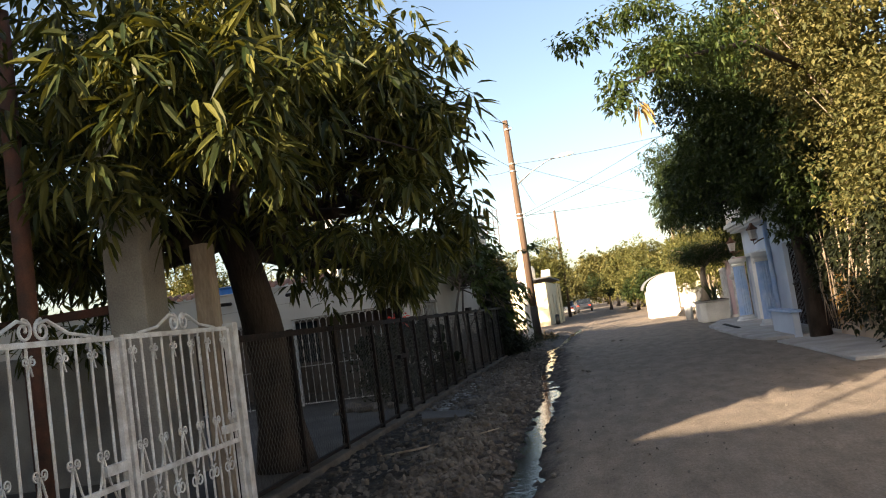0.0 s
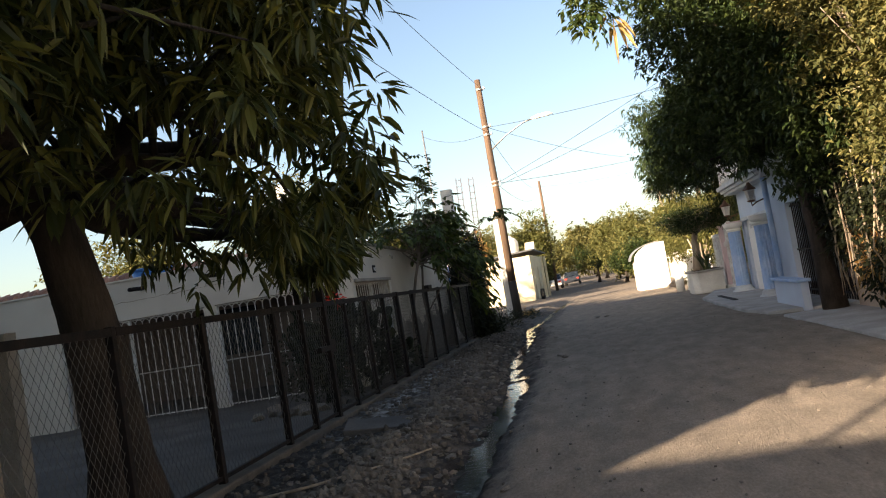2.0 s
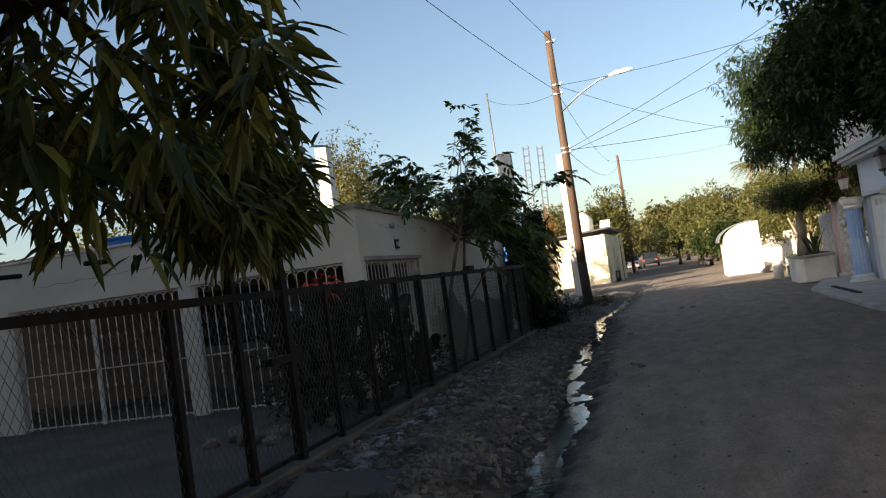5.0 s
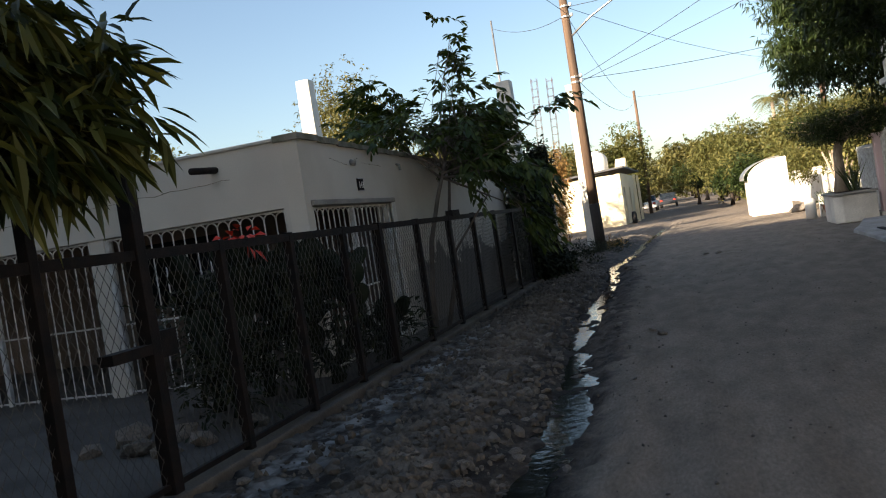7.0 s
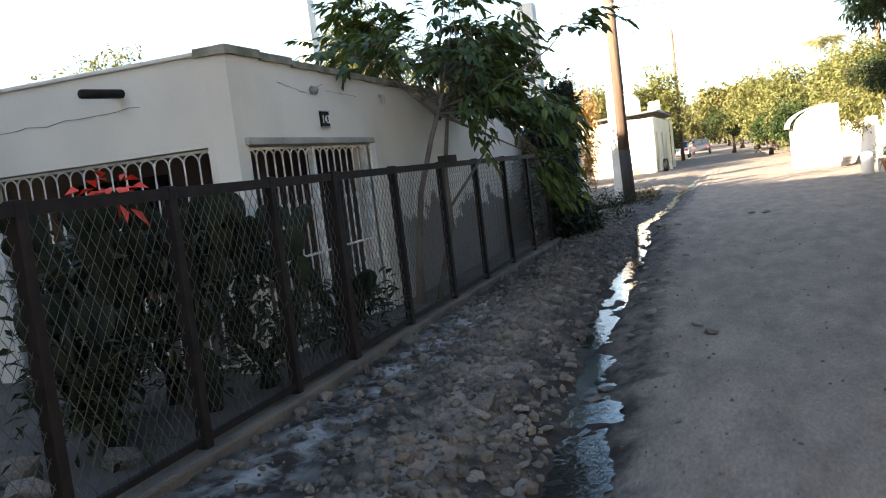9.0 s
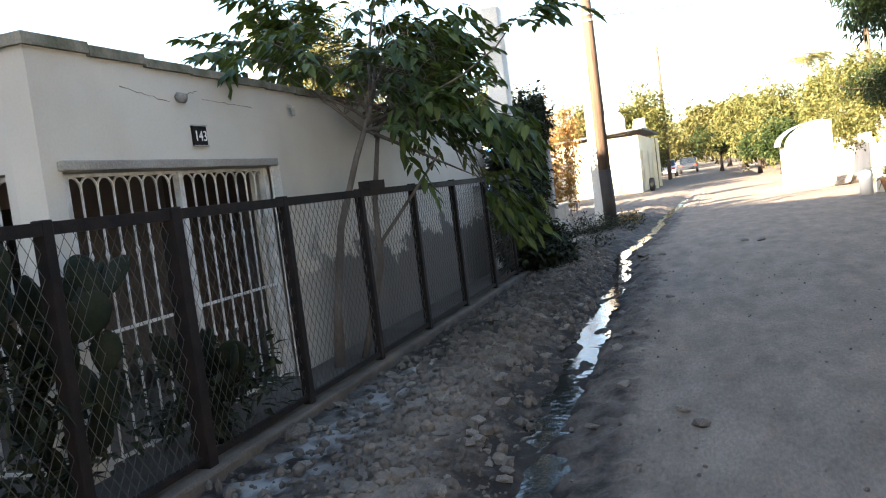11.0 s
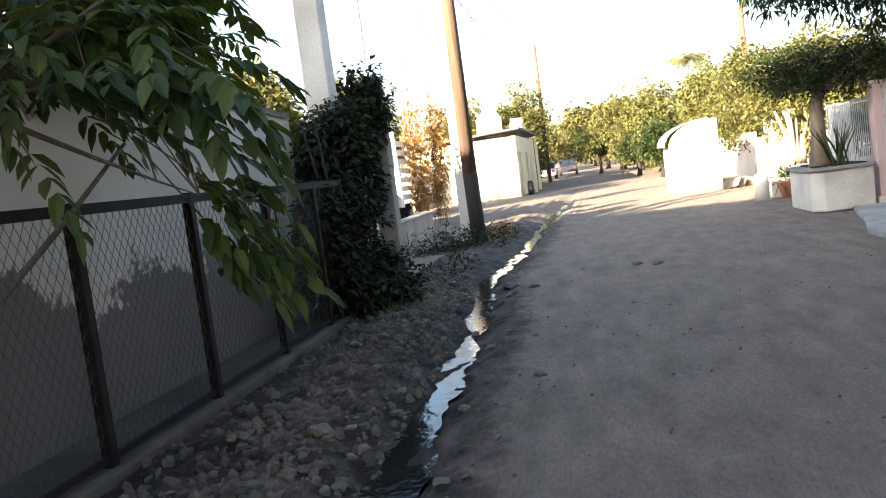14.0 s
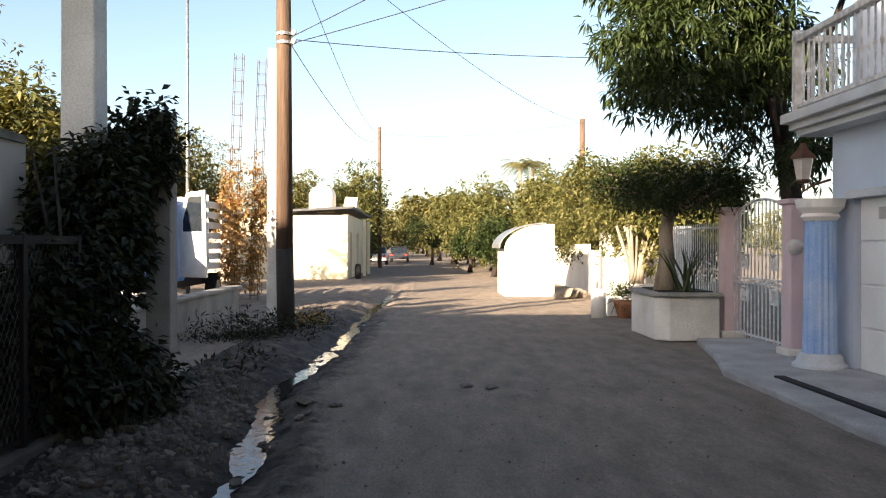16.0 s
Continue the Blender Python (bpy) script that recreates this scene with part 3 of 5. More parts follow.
    for y0, z0, y1, z1 in ((16.9, 2.43, 17.4, 2.36), (17.5, 2.4, 17.75, 2.46), (17.8, 2.4, 18.5, 2.38)):
        pts = [(HX + 0.001, y0 + (y1 - y0) * k / 12, z0 + (z1 - z0) * k / 12 + 0.015 * noise.noise(Vector((k * 0.7, y0, 3)))) for k in range(13)]
        sc.tube(pts, [0.001 + 0.0025 * random.random() for _ in pts], 4)
    part("crack", sc, M["roof_rim"], e, "thin crack in the render")
    part("pipe_stub", Build().tube([(HX, 17.5, 2.4), (HX + 0.06, 17.5, 2.38)], 0.035, 10), M["concrete"], e, "short cement pipe stub", True)
    part("lintel", Build().box((HX, 16.26, 1.9), (HX + 0.05, 18.72, 1.96)), M["concrete"], e, bevel=0.01)
    part("door_jamb", Build().box((HX - 0.02, 18.64, 0.0), (HX + 0.02, 18.78, 1.9)), M["concrete_light"], e, "worn bluish white door surround")
    part("small_window_frame", Build().box((HX - 0.12, 24.7, 1.0), (HX - 0.08, 25.15, 1.03)).box((HX - 0.12, 24.9, 1.0), (HX - 0.08, 24.93, 1.5)), M["white_iron"], e)
    part("small_window_pane", Build().box((HX - 0.15, 24.7, 1.0), (HX - 0.14, 25.15, 1.5)), M["glass"], e)
    part("wall_hook", Build().tube([(HX, 19.1, 2.42), (HX + 0.05, 19.1, 2.4), (HX + 0.05, 19.1, 2.33)], 0.02, 6), M["concrete"], e)
    c = Build()
    for x0, z0, x1, z1 in ((-4.4, 2.31, -8.6, 2.22),):
        pts = [(x0 + (x1 - x0) * k / 40, HY - 0.001, z0 + (z1 - z0) * k / 40 + 0.03 * noise.noise(Vector((k * 0.5, 0, 3)))) for k in range(41)]
        c.tube(pts, [0.002 + 0.0035 * random.random() for _ in pts], 4)
    part("crack", c, M["roof_rim"], e, "thin crack in the render")
    hang(e)
    # low tiled ridge on the roof behind
    t = thing("roof_parapet", (-9, 19, 2.46), "low parapet of faded pink clay tiles on the flat roof", "parapet")
    part("parapet_wall", Build().box((-13, 18.5, 2.46), (-5.8, 18.7, 2.85)), M["cream_plain"], t)
    for k in range(30):
        x = -13 + k * 0.24
        part("tile", Build().tube([(x + 0.12, 18.4, 2.84), (x + 0.12, 18.8, 2.93)], 0.115, 6, flat=0.5), M["pink_tile"], t)
    hang(t)


cream_house()
_bz = thing("basin", (-7.9, 17.4, 2.46), "blue plastic basin standing on the flat roof", "basin")
part("bowl", Build().lathe((-7.9, 17.4, 2.46), [(0, 0.26), (0.04, 0.29), (0.38, 0.38)], 20), M["truck_blue"], _bz, smooth=True)
part("rim", Build().lathe((-7.9, 17.4, 2.84), [(0, 0.4), (0.03, 0.41), (0.04, 0.38)], 20), M["truck_blue"], _bz)
hang(_bz)
iron_grille("porch_grille", (-6.1, HY + 0.06, 0.14), "x", 2.27, 1.76, "white iron porch grille with small arches along the top")
iron_grille("porch_grille", (-9.2, HY + 0.06, 0.14), "x", 2.88, 1.76, "white iron porch grille with small arches along the top", (1.4,))
iron_grille("porch_gate", (HX - 0.05, 16.34, 0.14), "y", 2.26, 1.74, "white iron gate grille in the side opening of the porch", (1.1,))
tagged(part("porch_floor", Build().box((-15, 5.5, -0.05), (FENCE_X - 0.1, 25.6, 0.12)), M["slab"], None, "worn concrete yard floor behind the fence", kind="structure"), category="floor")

# ---- chain-link fence ----
POSTS = [6.35, 7.8, 9.15, 10.75, 11.6, 12.42, 13.3, 14.33, 15.38, 16.3, 17.55, 18.87, 20.16, 21.5, 22.85, 24.1, 25.0]


def fence():
    e = thing("chain_link_fence", (FENCE_X, 15, 0), "black iron framed chain-link fence on a low concrete kerb", "fence")
    part("kerb", Build().box((FENCE_X - 0.09, 6.2, -0.05), (FENCE_X + 0.09, 25.1, 0.17)), M["kerb"], e, "dirty low concrete kerb", bevel=0.02)
    for y in POSTS:
        thick = 0.045 if y in (12.42, 16.3) else 0.033
        top = 2.2 if y in (11.6, 12.42) else 1.62
        if y < 9:
            thick = 0.03
        part("post", Build().box((FENCE_X - thick, y - thick, 0.1), (FENCE_X + thick, y + thick, top)), M["black_iron"], e, bevel=0.006)
    for a, c in zip(POSTS[:-1], POSTS[1:]):
        part("top_rail", Build().box((FENCE_X - 0.03, a + 0.03, 1.55), (FENCE_X + 0.03, c - 0.03, 1.61)), M["black_iron"], e)
        part("bottom_rail", Build().box((FENCE_X - 0.018, a + 0.03, 0.2), (FENCE_X + 0.018, c - 0.03, 0.235)), M["black_iron"], e)
        b = Build()
        z0, z1, pitch = 0.22, 1.58, 0.072
        h = z1 - z0
        s = a - h * 0.62
        while s < c:
            for sign in (1, -1):
                ya, yb = (s, s + h * 0.62) if sign > 0 else (s + h * 0.62, s)
                za, zb = z0, z1
                pa, pb = Vector((FENCE_X, ya, za)), Vector((FENCE_X + 0.003 * sign, yb, zb))
                lo_t, hi_t = 0.0, 1.0
                dy = pb.y - pa.y
                for lim, up in ((a, dy > 0), (c, dy < 0)):
                    t = (lim - pa.y) / dy
                    if up:
                        lo_t = max(lo_t, t)
                    else:
                        hi_t = min(hi_t, t)
                if hi_t - lo_t > 0.02:
                    b.tube([pa.lerp(pb, lo_t), pa.lerp(pb, hi_t)], 0.0021, 3, cap=False)
            s += pitch
        part("wire_mesh", b, M["wire"], e, "diamond wire mesh")
    part("latch", Build().box((FENCE_X - 0.05, 12.02, 1.0), (FENCE_X + 0.05, 12.37, 1.06)).box((FENCE_X - 0.03, 12.47, 0.96), (FENCE_X + 0.03, 12.64, 1.12)), M["black_iron"], e)
    part("bracket", Build().box((FENCE_X - 0.05, 19.0, 1.6), (FENCE_X + 0.05, 19.35, 1.68)), M["black_iron"], e)
    hang(e)


fence()


# ---- white gate ----
def scroll(c, r, plane="yz", turn=1, start=0):
    out = []
    for k in range(19):
        a = radians(start + turn * k * 27)
        q = r * (1 - k / 24)
        out.append((c[0], c[1] + q * math.cos(a), c[2] + q * math.sin(a)))
    return out


def white_gate(y0, y1):
    x, z0, z1 = -2.75, 0.16, 1.68
    e = thing("garden_gate", (x, (y0 + y1) / 2, 0.1), "white wrought-iron garden gate leaf with scrollwork", "gate", "gate leaves")
    for y in (y0 + 0.03, y1 - 0.03):
        part("stile", Build().box((x - 0.02, y - 0.022, z0 - 0.05), (x + 0.02, y + 0.022, z1)), M["white_iron"], e, bevel=0.004)
    for z in (z1, z0, 0.78):
        part("rail", Build().box((x - 0.016, y0 + 0.05, z - 0.016), (x + 0.016, y1 - 0.05, z + 0.016)), M["white_iron"], e)
    n = round((y1 - y0) / 0.135)
    for k in range(1, n):
        y = y0 + (y1 - y0) * k / n
        part("bar", Build().tube([(x, y, z0), (x, y, z1)], 0.009, 6), M["white_iron"], e)
        if k % 2:
            f = Build()
            for s in (1, -1):
                f.tube(scroll((x + 0.012, y + s * 0.03, z1 - 0.09), 0.028, turn=s, start=90), 0.006, 4)
                f.tube([(x + 0.012, y, z1 - 0.1), (x + 0.012, y + s * 0.02, z1 - 0.17)], 0.006, 4)
            part("finial", f, M["white_iron"], e)
            f = Build()
            for s in (1, -1):
                f.tube([(x + 0.012, y, 0.98), (x + 0.012, y + s * 0.05, 0.82), (x + 0.012, y + s * 0.11, 0.7)], 0.007, 4)
                f.tube(scroll((x + 0.012, y + s * 0.03, 0.99), 0.03, turn=s, start=-90), 0.006, 4)
                f.tube(scroll((x + 0.012, y + s * 0.09, 0.62), 0.055, turn=-s, start=90), 0.007, 4)
            part("scroll", f, M["white_iron"], e)
    m = (y0 + y1) / 2
    f = Build()
    for s in (1, -1):
        f.tube([(x, m + s * 0.03, z1 + 0.11), (x, m + s * 0.12, z1 + 0.13), (x, m + s * 0.3, z1 + 0.05), (x, m + s * 0.55, z1 + 0.018)], 0.011, 6)
        f.tube(scroll((x, m + s * 0.075, z1 + 0.075), 0.065, turn=s, start=90), 0.01, 5)
    part("crest", f, M["white_iron"], e)
    part("lock_plate", Build().box((x - 0.012, y1 - 0.28, 0.86), (x + 0.03, y1 - 0.06, 0.92)), M["white_iron"], e)
    hang(e)


white_gate(2.95, 4.5)
white_gate(4.52, 6.08)
tagged(part("gate_post", Build().box((-2.8, 6.1, 0), (-2.71, 6.19, 1.72)), M["white_iron"], None, "square white iron gate post"), category="post")
tagged(part("pillar", Build().box((-4.1, 6.55, 0.1), (-3.72, 6.95, 4.6)), M["concrete"], None, "bare square concrete porch pillar", bevel=0.015), category="pillar")
tagged(part("timber_post", Build().box((-3.35, 6.75, 0.1), (-3.18, 6.92, 2.5)), M["pale_bark"], None, "weathered timber post beside the fence", bevel=0.012), category="post")
tagged(part("pipe_post", Build().tube([(-4.3, 5.75, 0.1), (-4.33, 5.8, 4.6)], 0.075, 12), M["rust"], None, "rust-red steel pipe porch post", True), category="post")
tagged(part("porch_beam", Build().box((-7, 6.7, 1.98), (-4.1, 6.78, 2.06)), M["rust"], None, "thin rust-red porch rail"), category="rail")
tagged(part("yard_wall", Build().box((-9.2, 8.9, 0.1), (-4.6, 9.05, 1.75)), M["concrete"], None, "low bare cement yard wall", kind="structure"), category="wall")

# ---- mango tree over the fence ----
tree((-3.35, 8.0, 0.1), "large mango tree with long drooping dark leaves", [
    (-3.0, 5.8, 4.0, 2.0, 1.9, 1.5), (-2.1, 7.3, 3.6, 1.35, 1.5, 1.35), (-1.7, 8.6, 3.1, 0.95, 1.4, 0.95), (-4.4, 7.4, 3.95, 2.0, 1.7, 1.4), (-5.6, 8.2, 2.5, 0.9, 0.9, 0.9), (-4.9, 7.2, 2.6, 0.7, 0.7, 0.6), (-3.2, 8.4, 4.6, 1.8, 1.9, 1.2),
    (-2.7, 9.6, 2.55, 0.9, 0.8, 0.8), (-2.4, 5.1, 3.3, 1.0, 0.9, 0.8), (-5.6, 6.5, 3.4, 1.5, 1.6, 1.3), (-2.5, 10.9, 2.35, 0.45, 0.7, 0.45), (-1.25, 7.8, 3.5, 0.65, 1.2, 1.1), (-1.3, 8.6, 2.7, 0.55, 0.9, 0.6), (-2.9, 11.5, 2.3, 0.4, 0.5, 0.4)] + [(-2.4, 10.9, 2.3, 0.5, 0.75, 0.45), (-2.5, 11.2, 2.35, 0.5, 0.6, 0.4)] * 3,
    2700, 10, 0.21, 0.052, 0.75, M["mango"],
    [(-3.4, 8.55, 0), (-3.4, 8.5, 0.6), (-3.38, 8.4, 1.2), (-3.42, 8.33, 1.8), (-3.5, 8.25, 2.4), (-3.65, 8.1, 3.0)], 0.28, 16, 3, gap=0.16, scale=1.9, name="mango_tree", twigs=160, fine=True)

# ---- small broad-leaved tree against the house ----
tree((-3.3, 19.2, 0.1), "slender broad-leaved tree leaning over the fence", [
    (-3.0, 20.4, 3.0, 0.8, 1.3, 0.75), (-2.5, 20.1, 2.4, 0.6, 0.75, 0.4), (-3.6, 19.2, 2.75, 0.7, 0.9, 0.4), (-2.95, 20.6, 4.1, 0.3, 0.4, 0.7), (-1.6, 19.5, 2.8, 0.55, 0.4, 0.22), (-2.0, 19.6, 2.1, 0.35, 0.4, 0.3),
    (-2.1, 20.2, 1.55, 0.22, 0.35, 0.4), (-2.5, 19.8, 2.2, 0.5, 0.7, 0.4), (-3.4, 22.0, 2.9, 0.6, 0.8, 0.7), (-4.2, 20.6, 3.4, 0.7, 0.8, 0.5), (-2.9, 21.4, 3.0, 0.5, 0.7, 0.4)],
    470, 6, 0.15, 0.07, 0.3, M["guava"],
    [(-3.3, 18.9, 0.1), (-3.3, 19.0, 0.6), (-3.28, 19.25, 1.3), (-3.2, 19.6, 1.9), (-3.1, 19.9, 2.4)], 0.04, 14, 9, "stem_bark", gap=0.1, scale=1.8, twigs=120, keep=lambda p: p.x > HX + 0.05 or p.z > 2.75, spray=0.36)
_s = thing("sapling", (-3.2, 19.5, 0.1), "thin leaning stem beside the tree", "sapling")
part("stem", Build().tube([(-3.2, 19.2, 0.1), (-3.05, 19.5, 0.9), (-3.15, 19.8, 1.5), (-3.1, 20.0, 2.2)], [0.035, 0.032, 0.028, 0.02], 8), M["stem_bark"], _s, smooth=True)
part("branch", Build().tube([(-3.1, 19.55, 1.05), (-2.85, 20.0, 1.5), (-2.6, 20.3, 1.9)], [0.02, 0.016, 0.01], 6), M["stem_bark"], _s, smooth=True)
hang(_s)


# ---- shrubs, cactus and stones behind the fence ----
def cactus(x, y, h, seed, flower=False):
    """Prickly pear: oval pads that grow from the rims of older ones."""
    rng = np.random.default_rng(seed)
    e = thing("cactus", (x, y, 0.12), "dark prickly pear cactus" + (" with a red flower" if flower else "") + " behind the fence", "cactus", "" if flower else "cacti by the porch")
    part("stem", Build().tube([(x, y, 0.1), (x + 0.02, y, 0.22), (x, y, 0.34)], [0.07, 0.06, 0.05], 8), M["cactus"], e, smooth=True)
    buds = [(Vector((x, y, 0.3)), Vector((0, 0, 1)))] * 6
    count, top = 0, Vector((x, y, 0.3))
    while buds and count < 34:
        p, d = buds.pop(int(rng.integers(len(buds) // 2, len(buds))))
        d = (d + Vector((rng.normal() * 0.6, rng.normal() * 0.6, 0.45 + rng.random() * 0.5))).normalized()
        ln = 0.2 + 0.12 * rng.random()
        if p.z + ln * d.z > h or abs(p.x - x) > 0.42 or abs(p.y - y) > 0.46:
            continue
        u = d.cross(Vector((rng.normal(), rng.normal(), 0.2))).normalized()
        rot = Matrix((u, d.cross(u), d)).transposed().to_4x4()
        pad = Build().lathe((0, 0, 0), [(0, 0.15), (0.12, 0.5), (0.35, 0.85), (0.6, 1.0), (0.82, 0.8), (0.94, 0.5), (1, 0.12)], 10)
        turn = Matrix.Translation(p) @ rot @ Matrix.Diagonal((ln * 0.36, 0.026, ln, 1))
        pad.v = [tuple(turn @ Vector(v)) for v in pad.v]
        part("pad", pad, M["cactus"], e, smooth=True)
        count += 1
        if (p + d * ln).z > top.z:
            top = p + d * ln
        for _ in range(2):
            buds.append((p + d * ln * 0.92 + u * ln * 0.22 * rng.normal(), d))
    tips = [(x + rng.normal() * 0.2, y + rng.normal() * 0.2, 0.25 + (h - 0.5) * rng.random()) for _ in range(45)]
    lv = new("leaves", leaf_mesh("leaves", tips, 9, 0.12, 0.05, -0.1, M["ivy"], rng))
    lv.parent = e
    if flower:
        fl = new("flower", leaf_mesh("flower", [tuple(top)], 26, 0.11, 0.07, 0.0, M["red_flower"], rng))
        fl.parent = e
    hang(e)


cactus(-3.75, 14.6, 1.65, 1, True)
cactus(-3.45, 15.2, 1.6, 2)
cactus(-3.35, 15.75, 1.45, 3)
cactus(-4.15, 14.9, 1.4, 4)
cactus(-3.9, 15.4, 1.5, 6)
cactus(-3.55, 14.35, 1.1, 7)
cactus(-3.2, 16.9, 0.9, 5)


def rock_mesh(seed, rough=0.25):
    bm = bmesh.new()
    bmesh.ops.create_icosphere(bm, subdivisions=1, radius=1)
    for v in bm.verts:
        v.co *= 1 + rough * noise.noise(v.co * 1.7 + Vector((seed * 7.1, 0, 0)))
        v.co.z *= 0.6
    me = bpy.data.meshes.new("stone")
    bm.to_mesh(me)
    bm.free()
    me.materials.append(M["stone"])
    return me


ROCKS = [rock_mesh(i, 0.6) for i in range(7)]


def stone(x, y, r, z=None, label="loose grey stone lying on the dirt verge", group="stones on the verge"):
    ob = new("stone", ROCKS[random.randrange(7)])
    zz = ground_height(x, y) if z is None else z
    ob.matrix_basis = Matrix.LocRotScale((x, y, zz + r * 0.25), Euler((random.random() * 0.4, random.random() * 0.4, random.random() * 6.28)), (r * random.uniform(0.8, 1.4), r, r * random.uniform(0.7, 1.1)))
    return tagged(ob, label, "stone", group)


for x, y, r in ((-4.0, 13.6, 0.16), (-3.75, 13.5, 0.13), (-3.55, 13.75, 0.12), (-4.3, 13.9, 0.18), (-3.9, 13.95, 0.17), (-4.5, 13.6, 0.11), (-3.35, 14.2, 0.12)):
    stone(x, y, r, 0.12, "rounded stone edging a bed behind the fence", "stones round the bed")
rng0 = random.Random(5)
for _ in range(300):
    y = rng0.uniform(7, 28)
    dx = drain_x(y)
    stone(dx - 0.15 - abs(rng0.gauss(0, 0.55)) if rng0.random() < 0.8 else dx + abs(rng0.gauss(0.3, 0.25)), y, rng0.choice((0.02, 0.026, 0.034, 0.042, 0.055)))
for x, y, r in ((-1.9, 20.75, 0.09), (-2.25, 18.2, 0.07), (-2.72, 17.0, 0.13), (-1.3, 26.5, 0.13), (-1.0, 26.4, 0.08), (-0.4, 17.6, 0.05), (-2.3, 15.6, 0.1), (-1.55, 15.2, 0.12), (0.55, 27.3, 0.08), (0.3, 27.4, 0.07)):
    stone(x, y, r)


def gravel():
    """Small clods and chips over the verge and the road edge."""
    rng = np.random.default_rng(2)
    bm = bmesh.new()
    bmesh.ops.create_icosphere(bm, subdivisions=1, radius=1)
    bm.verts.ensure_lookup_table()
    keep = bm.verts[:]
    co = np.array([v.co[:] for v in keep])
    tri = np.array([[v.index for v in f.verts] for f in bm.faces])
    bm.free()
    V, F, n = [], [], 0
    for _ in range(13000):
        y = 6 + 22 * rng.random()
        dx = drain_x(y)
        if rng.random() < 0.9:
            x, r = (dx - 0.1 - 1.9 * rng.random() if rng.random() < 0.45 else dx - 0.75 + 0.28 * rng.normal()), 0.008 + 0.04 * rng.random() ** 3
            if x < FENCE_X + 0.1 or abs(x - dx) < 0.12:
                continue
        else:
            x, r = dx + 0.2 + 4.5 * rng.random() ** 1.6, 0.004 + 0.012 * rng.random() ** 3
        a = rng.random() * 6.28
        rot = np.array([[math.cos(a), -math.sin(a), 0], [math.sin(a), math.cos(a), 0], [0, 0, 1]])
        V.append((co * r * (0.75 + 0.5 * rng.random((len(co), 1))) * (0.6 + 0.6 * rng.random(3))) @ rot.T + np.array([x, y, ground_height(x, y) + r * 0.2]))
        F.append(tri + n)
        n += len(co)
    me = bpy.data.meshes.new("gravel")
    me.from_pydata(np.concatenate(V).tolist(), [], np.concatenate(F).tolist())
    me.materials.append(M["clod"])
    tagged(new("gravel", me), "scattered gravel and dry clods on the verge", "gravel", kind="stuff")


gravel()
_t = Matrix.Translation((-2.1, 11.5, 0.13)) @ pose(0, 0, 0, 3, 5, 12)
tagged(part("paving_slab", Build().box((-0.42, -0.3, -0.03), (0.42, 0.3, 0.03), _t), M["slab"], None, "loose broken concrete slab lying on the verge", bevel=0.012), category="slab")
tagged(part("stick", Build().tube([(-2.35, 8.6, 0.12), (-2.0, 8.75, 0.13), (-1.5, 9.3, 0.12), (-1.2, 9.8, 0.11)], [0.014, 0.013, 0.011, 0.008], 6), M["pale_bark"], None, "dry fallen stick on the verge", True), category="stick")


# ---- ivy, pillars and poles past the house ----
def ivy():
    rng = np.random.default_rng(11)
    e = thing("ivy", (-2.95, 26.2, 0), "dense dark ivy smothering the fence end and a pillar", "ivy")
    tips = scatter([(-3.0, 25.4, 0.8, 0.45, 0.55, 0.9), (-3.15, 26.0, 1.7, 0.45, 0.7, 0.75), (-2.75, 25.3, 0.35, 0.45, 0.8, 0.45), (-3.05, 27.1, 2.6, 0.33, 0.35, 0.5), (-3.3, 26.9, 1.9, 0.3, 0.4, 0.9), (-3.2, 26.4, 2.3, 0.3, 0.6, 0.3), (-3.2, 25.7, 1.2, 0.35, 0.7, 0.9), (-3.0, 24.6, 0.9, 0.25, 0.45, 0.7)], 2900, rng, -0.4, power=0.3)
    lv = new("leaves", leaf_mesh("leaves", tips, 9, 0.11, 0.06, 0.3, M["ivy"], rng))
    lv.parent = e
    b = Build()
    for k in range(9):
        p = Vector((-3.0 + rng.normal() * 0.15, 25.3 + rng.random() * 1.7, 0.0))
        q = p + Vector((rng.normal() * 0.1, rng.normal() * 0.3, 1.2))
        b.tube([p, q, q + Vector((rng.normal() * 0.1, rng.normal() * 0.3, 1.1))], [0.025, 0.018, 0.008], 6)
    part("stem", b, M["bark"], e, smooth=True)
    hang(e)


ivy()
tagged(part("pillar", Build().box((-3.08, 27.2, -0.05), (-2.82, 27.46, 2.95)), M["concrete"], None, "stained square concrete pillar half covered by ivy", bevel=0.015), category="pillar")
tagged(part("concrete_pole", Build().tube([(-3.35, 26.3, -0.05), (-3.35, 26.3, 4.4)], [0.24, 0.22], 4), M["concrete_light"], None, "pale square concrete pole behind the ivy", bevel=0.02), category="pole")
tagged(part("concrete_pole", Build().tube([(-2.84, 33.6, -0.05), (-2.84, 33.6, 5.1)], [0.2, 0.16], 4), M["concrete_light"], None, "pale square concrete pole beside the wooden utility pole", bevel=0.02), category="pole")
tagged(part("concrete_pole", Build().tube([(-9.2, 28.9, -0.05), (-9.2, 28.9, 5.9)], [0.32, 0.26], 4), M["concrete_light"], None, "pale square concrete pole behind the house", bevel=0.02), category="pole")

PX, PY = -2.55, 32.84


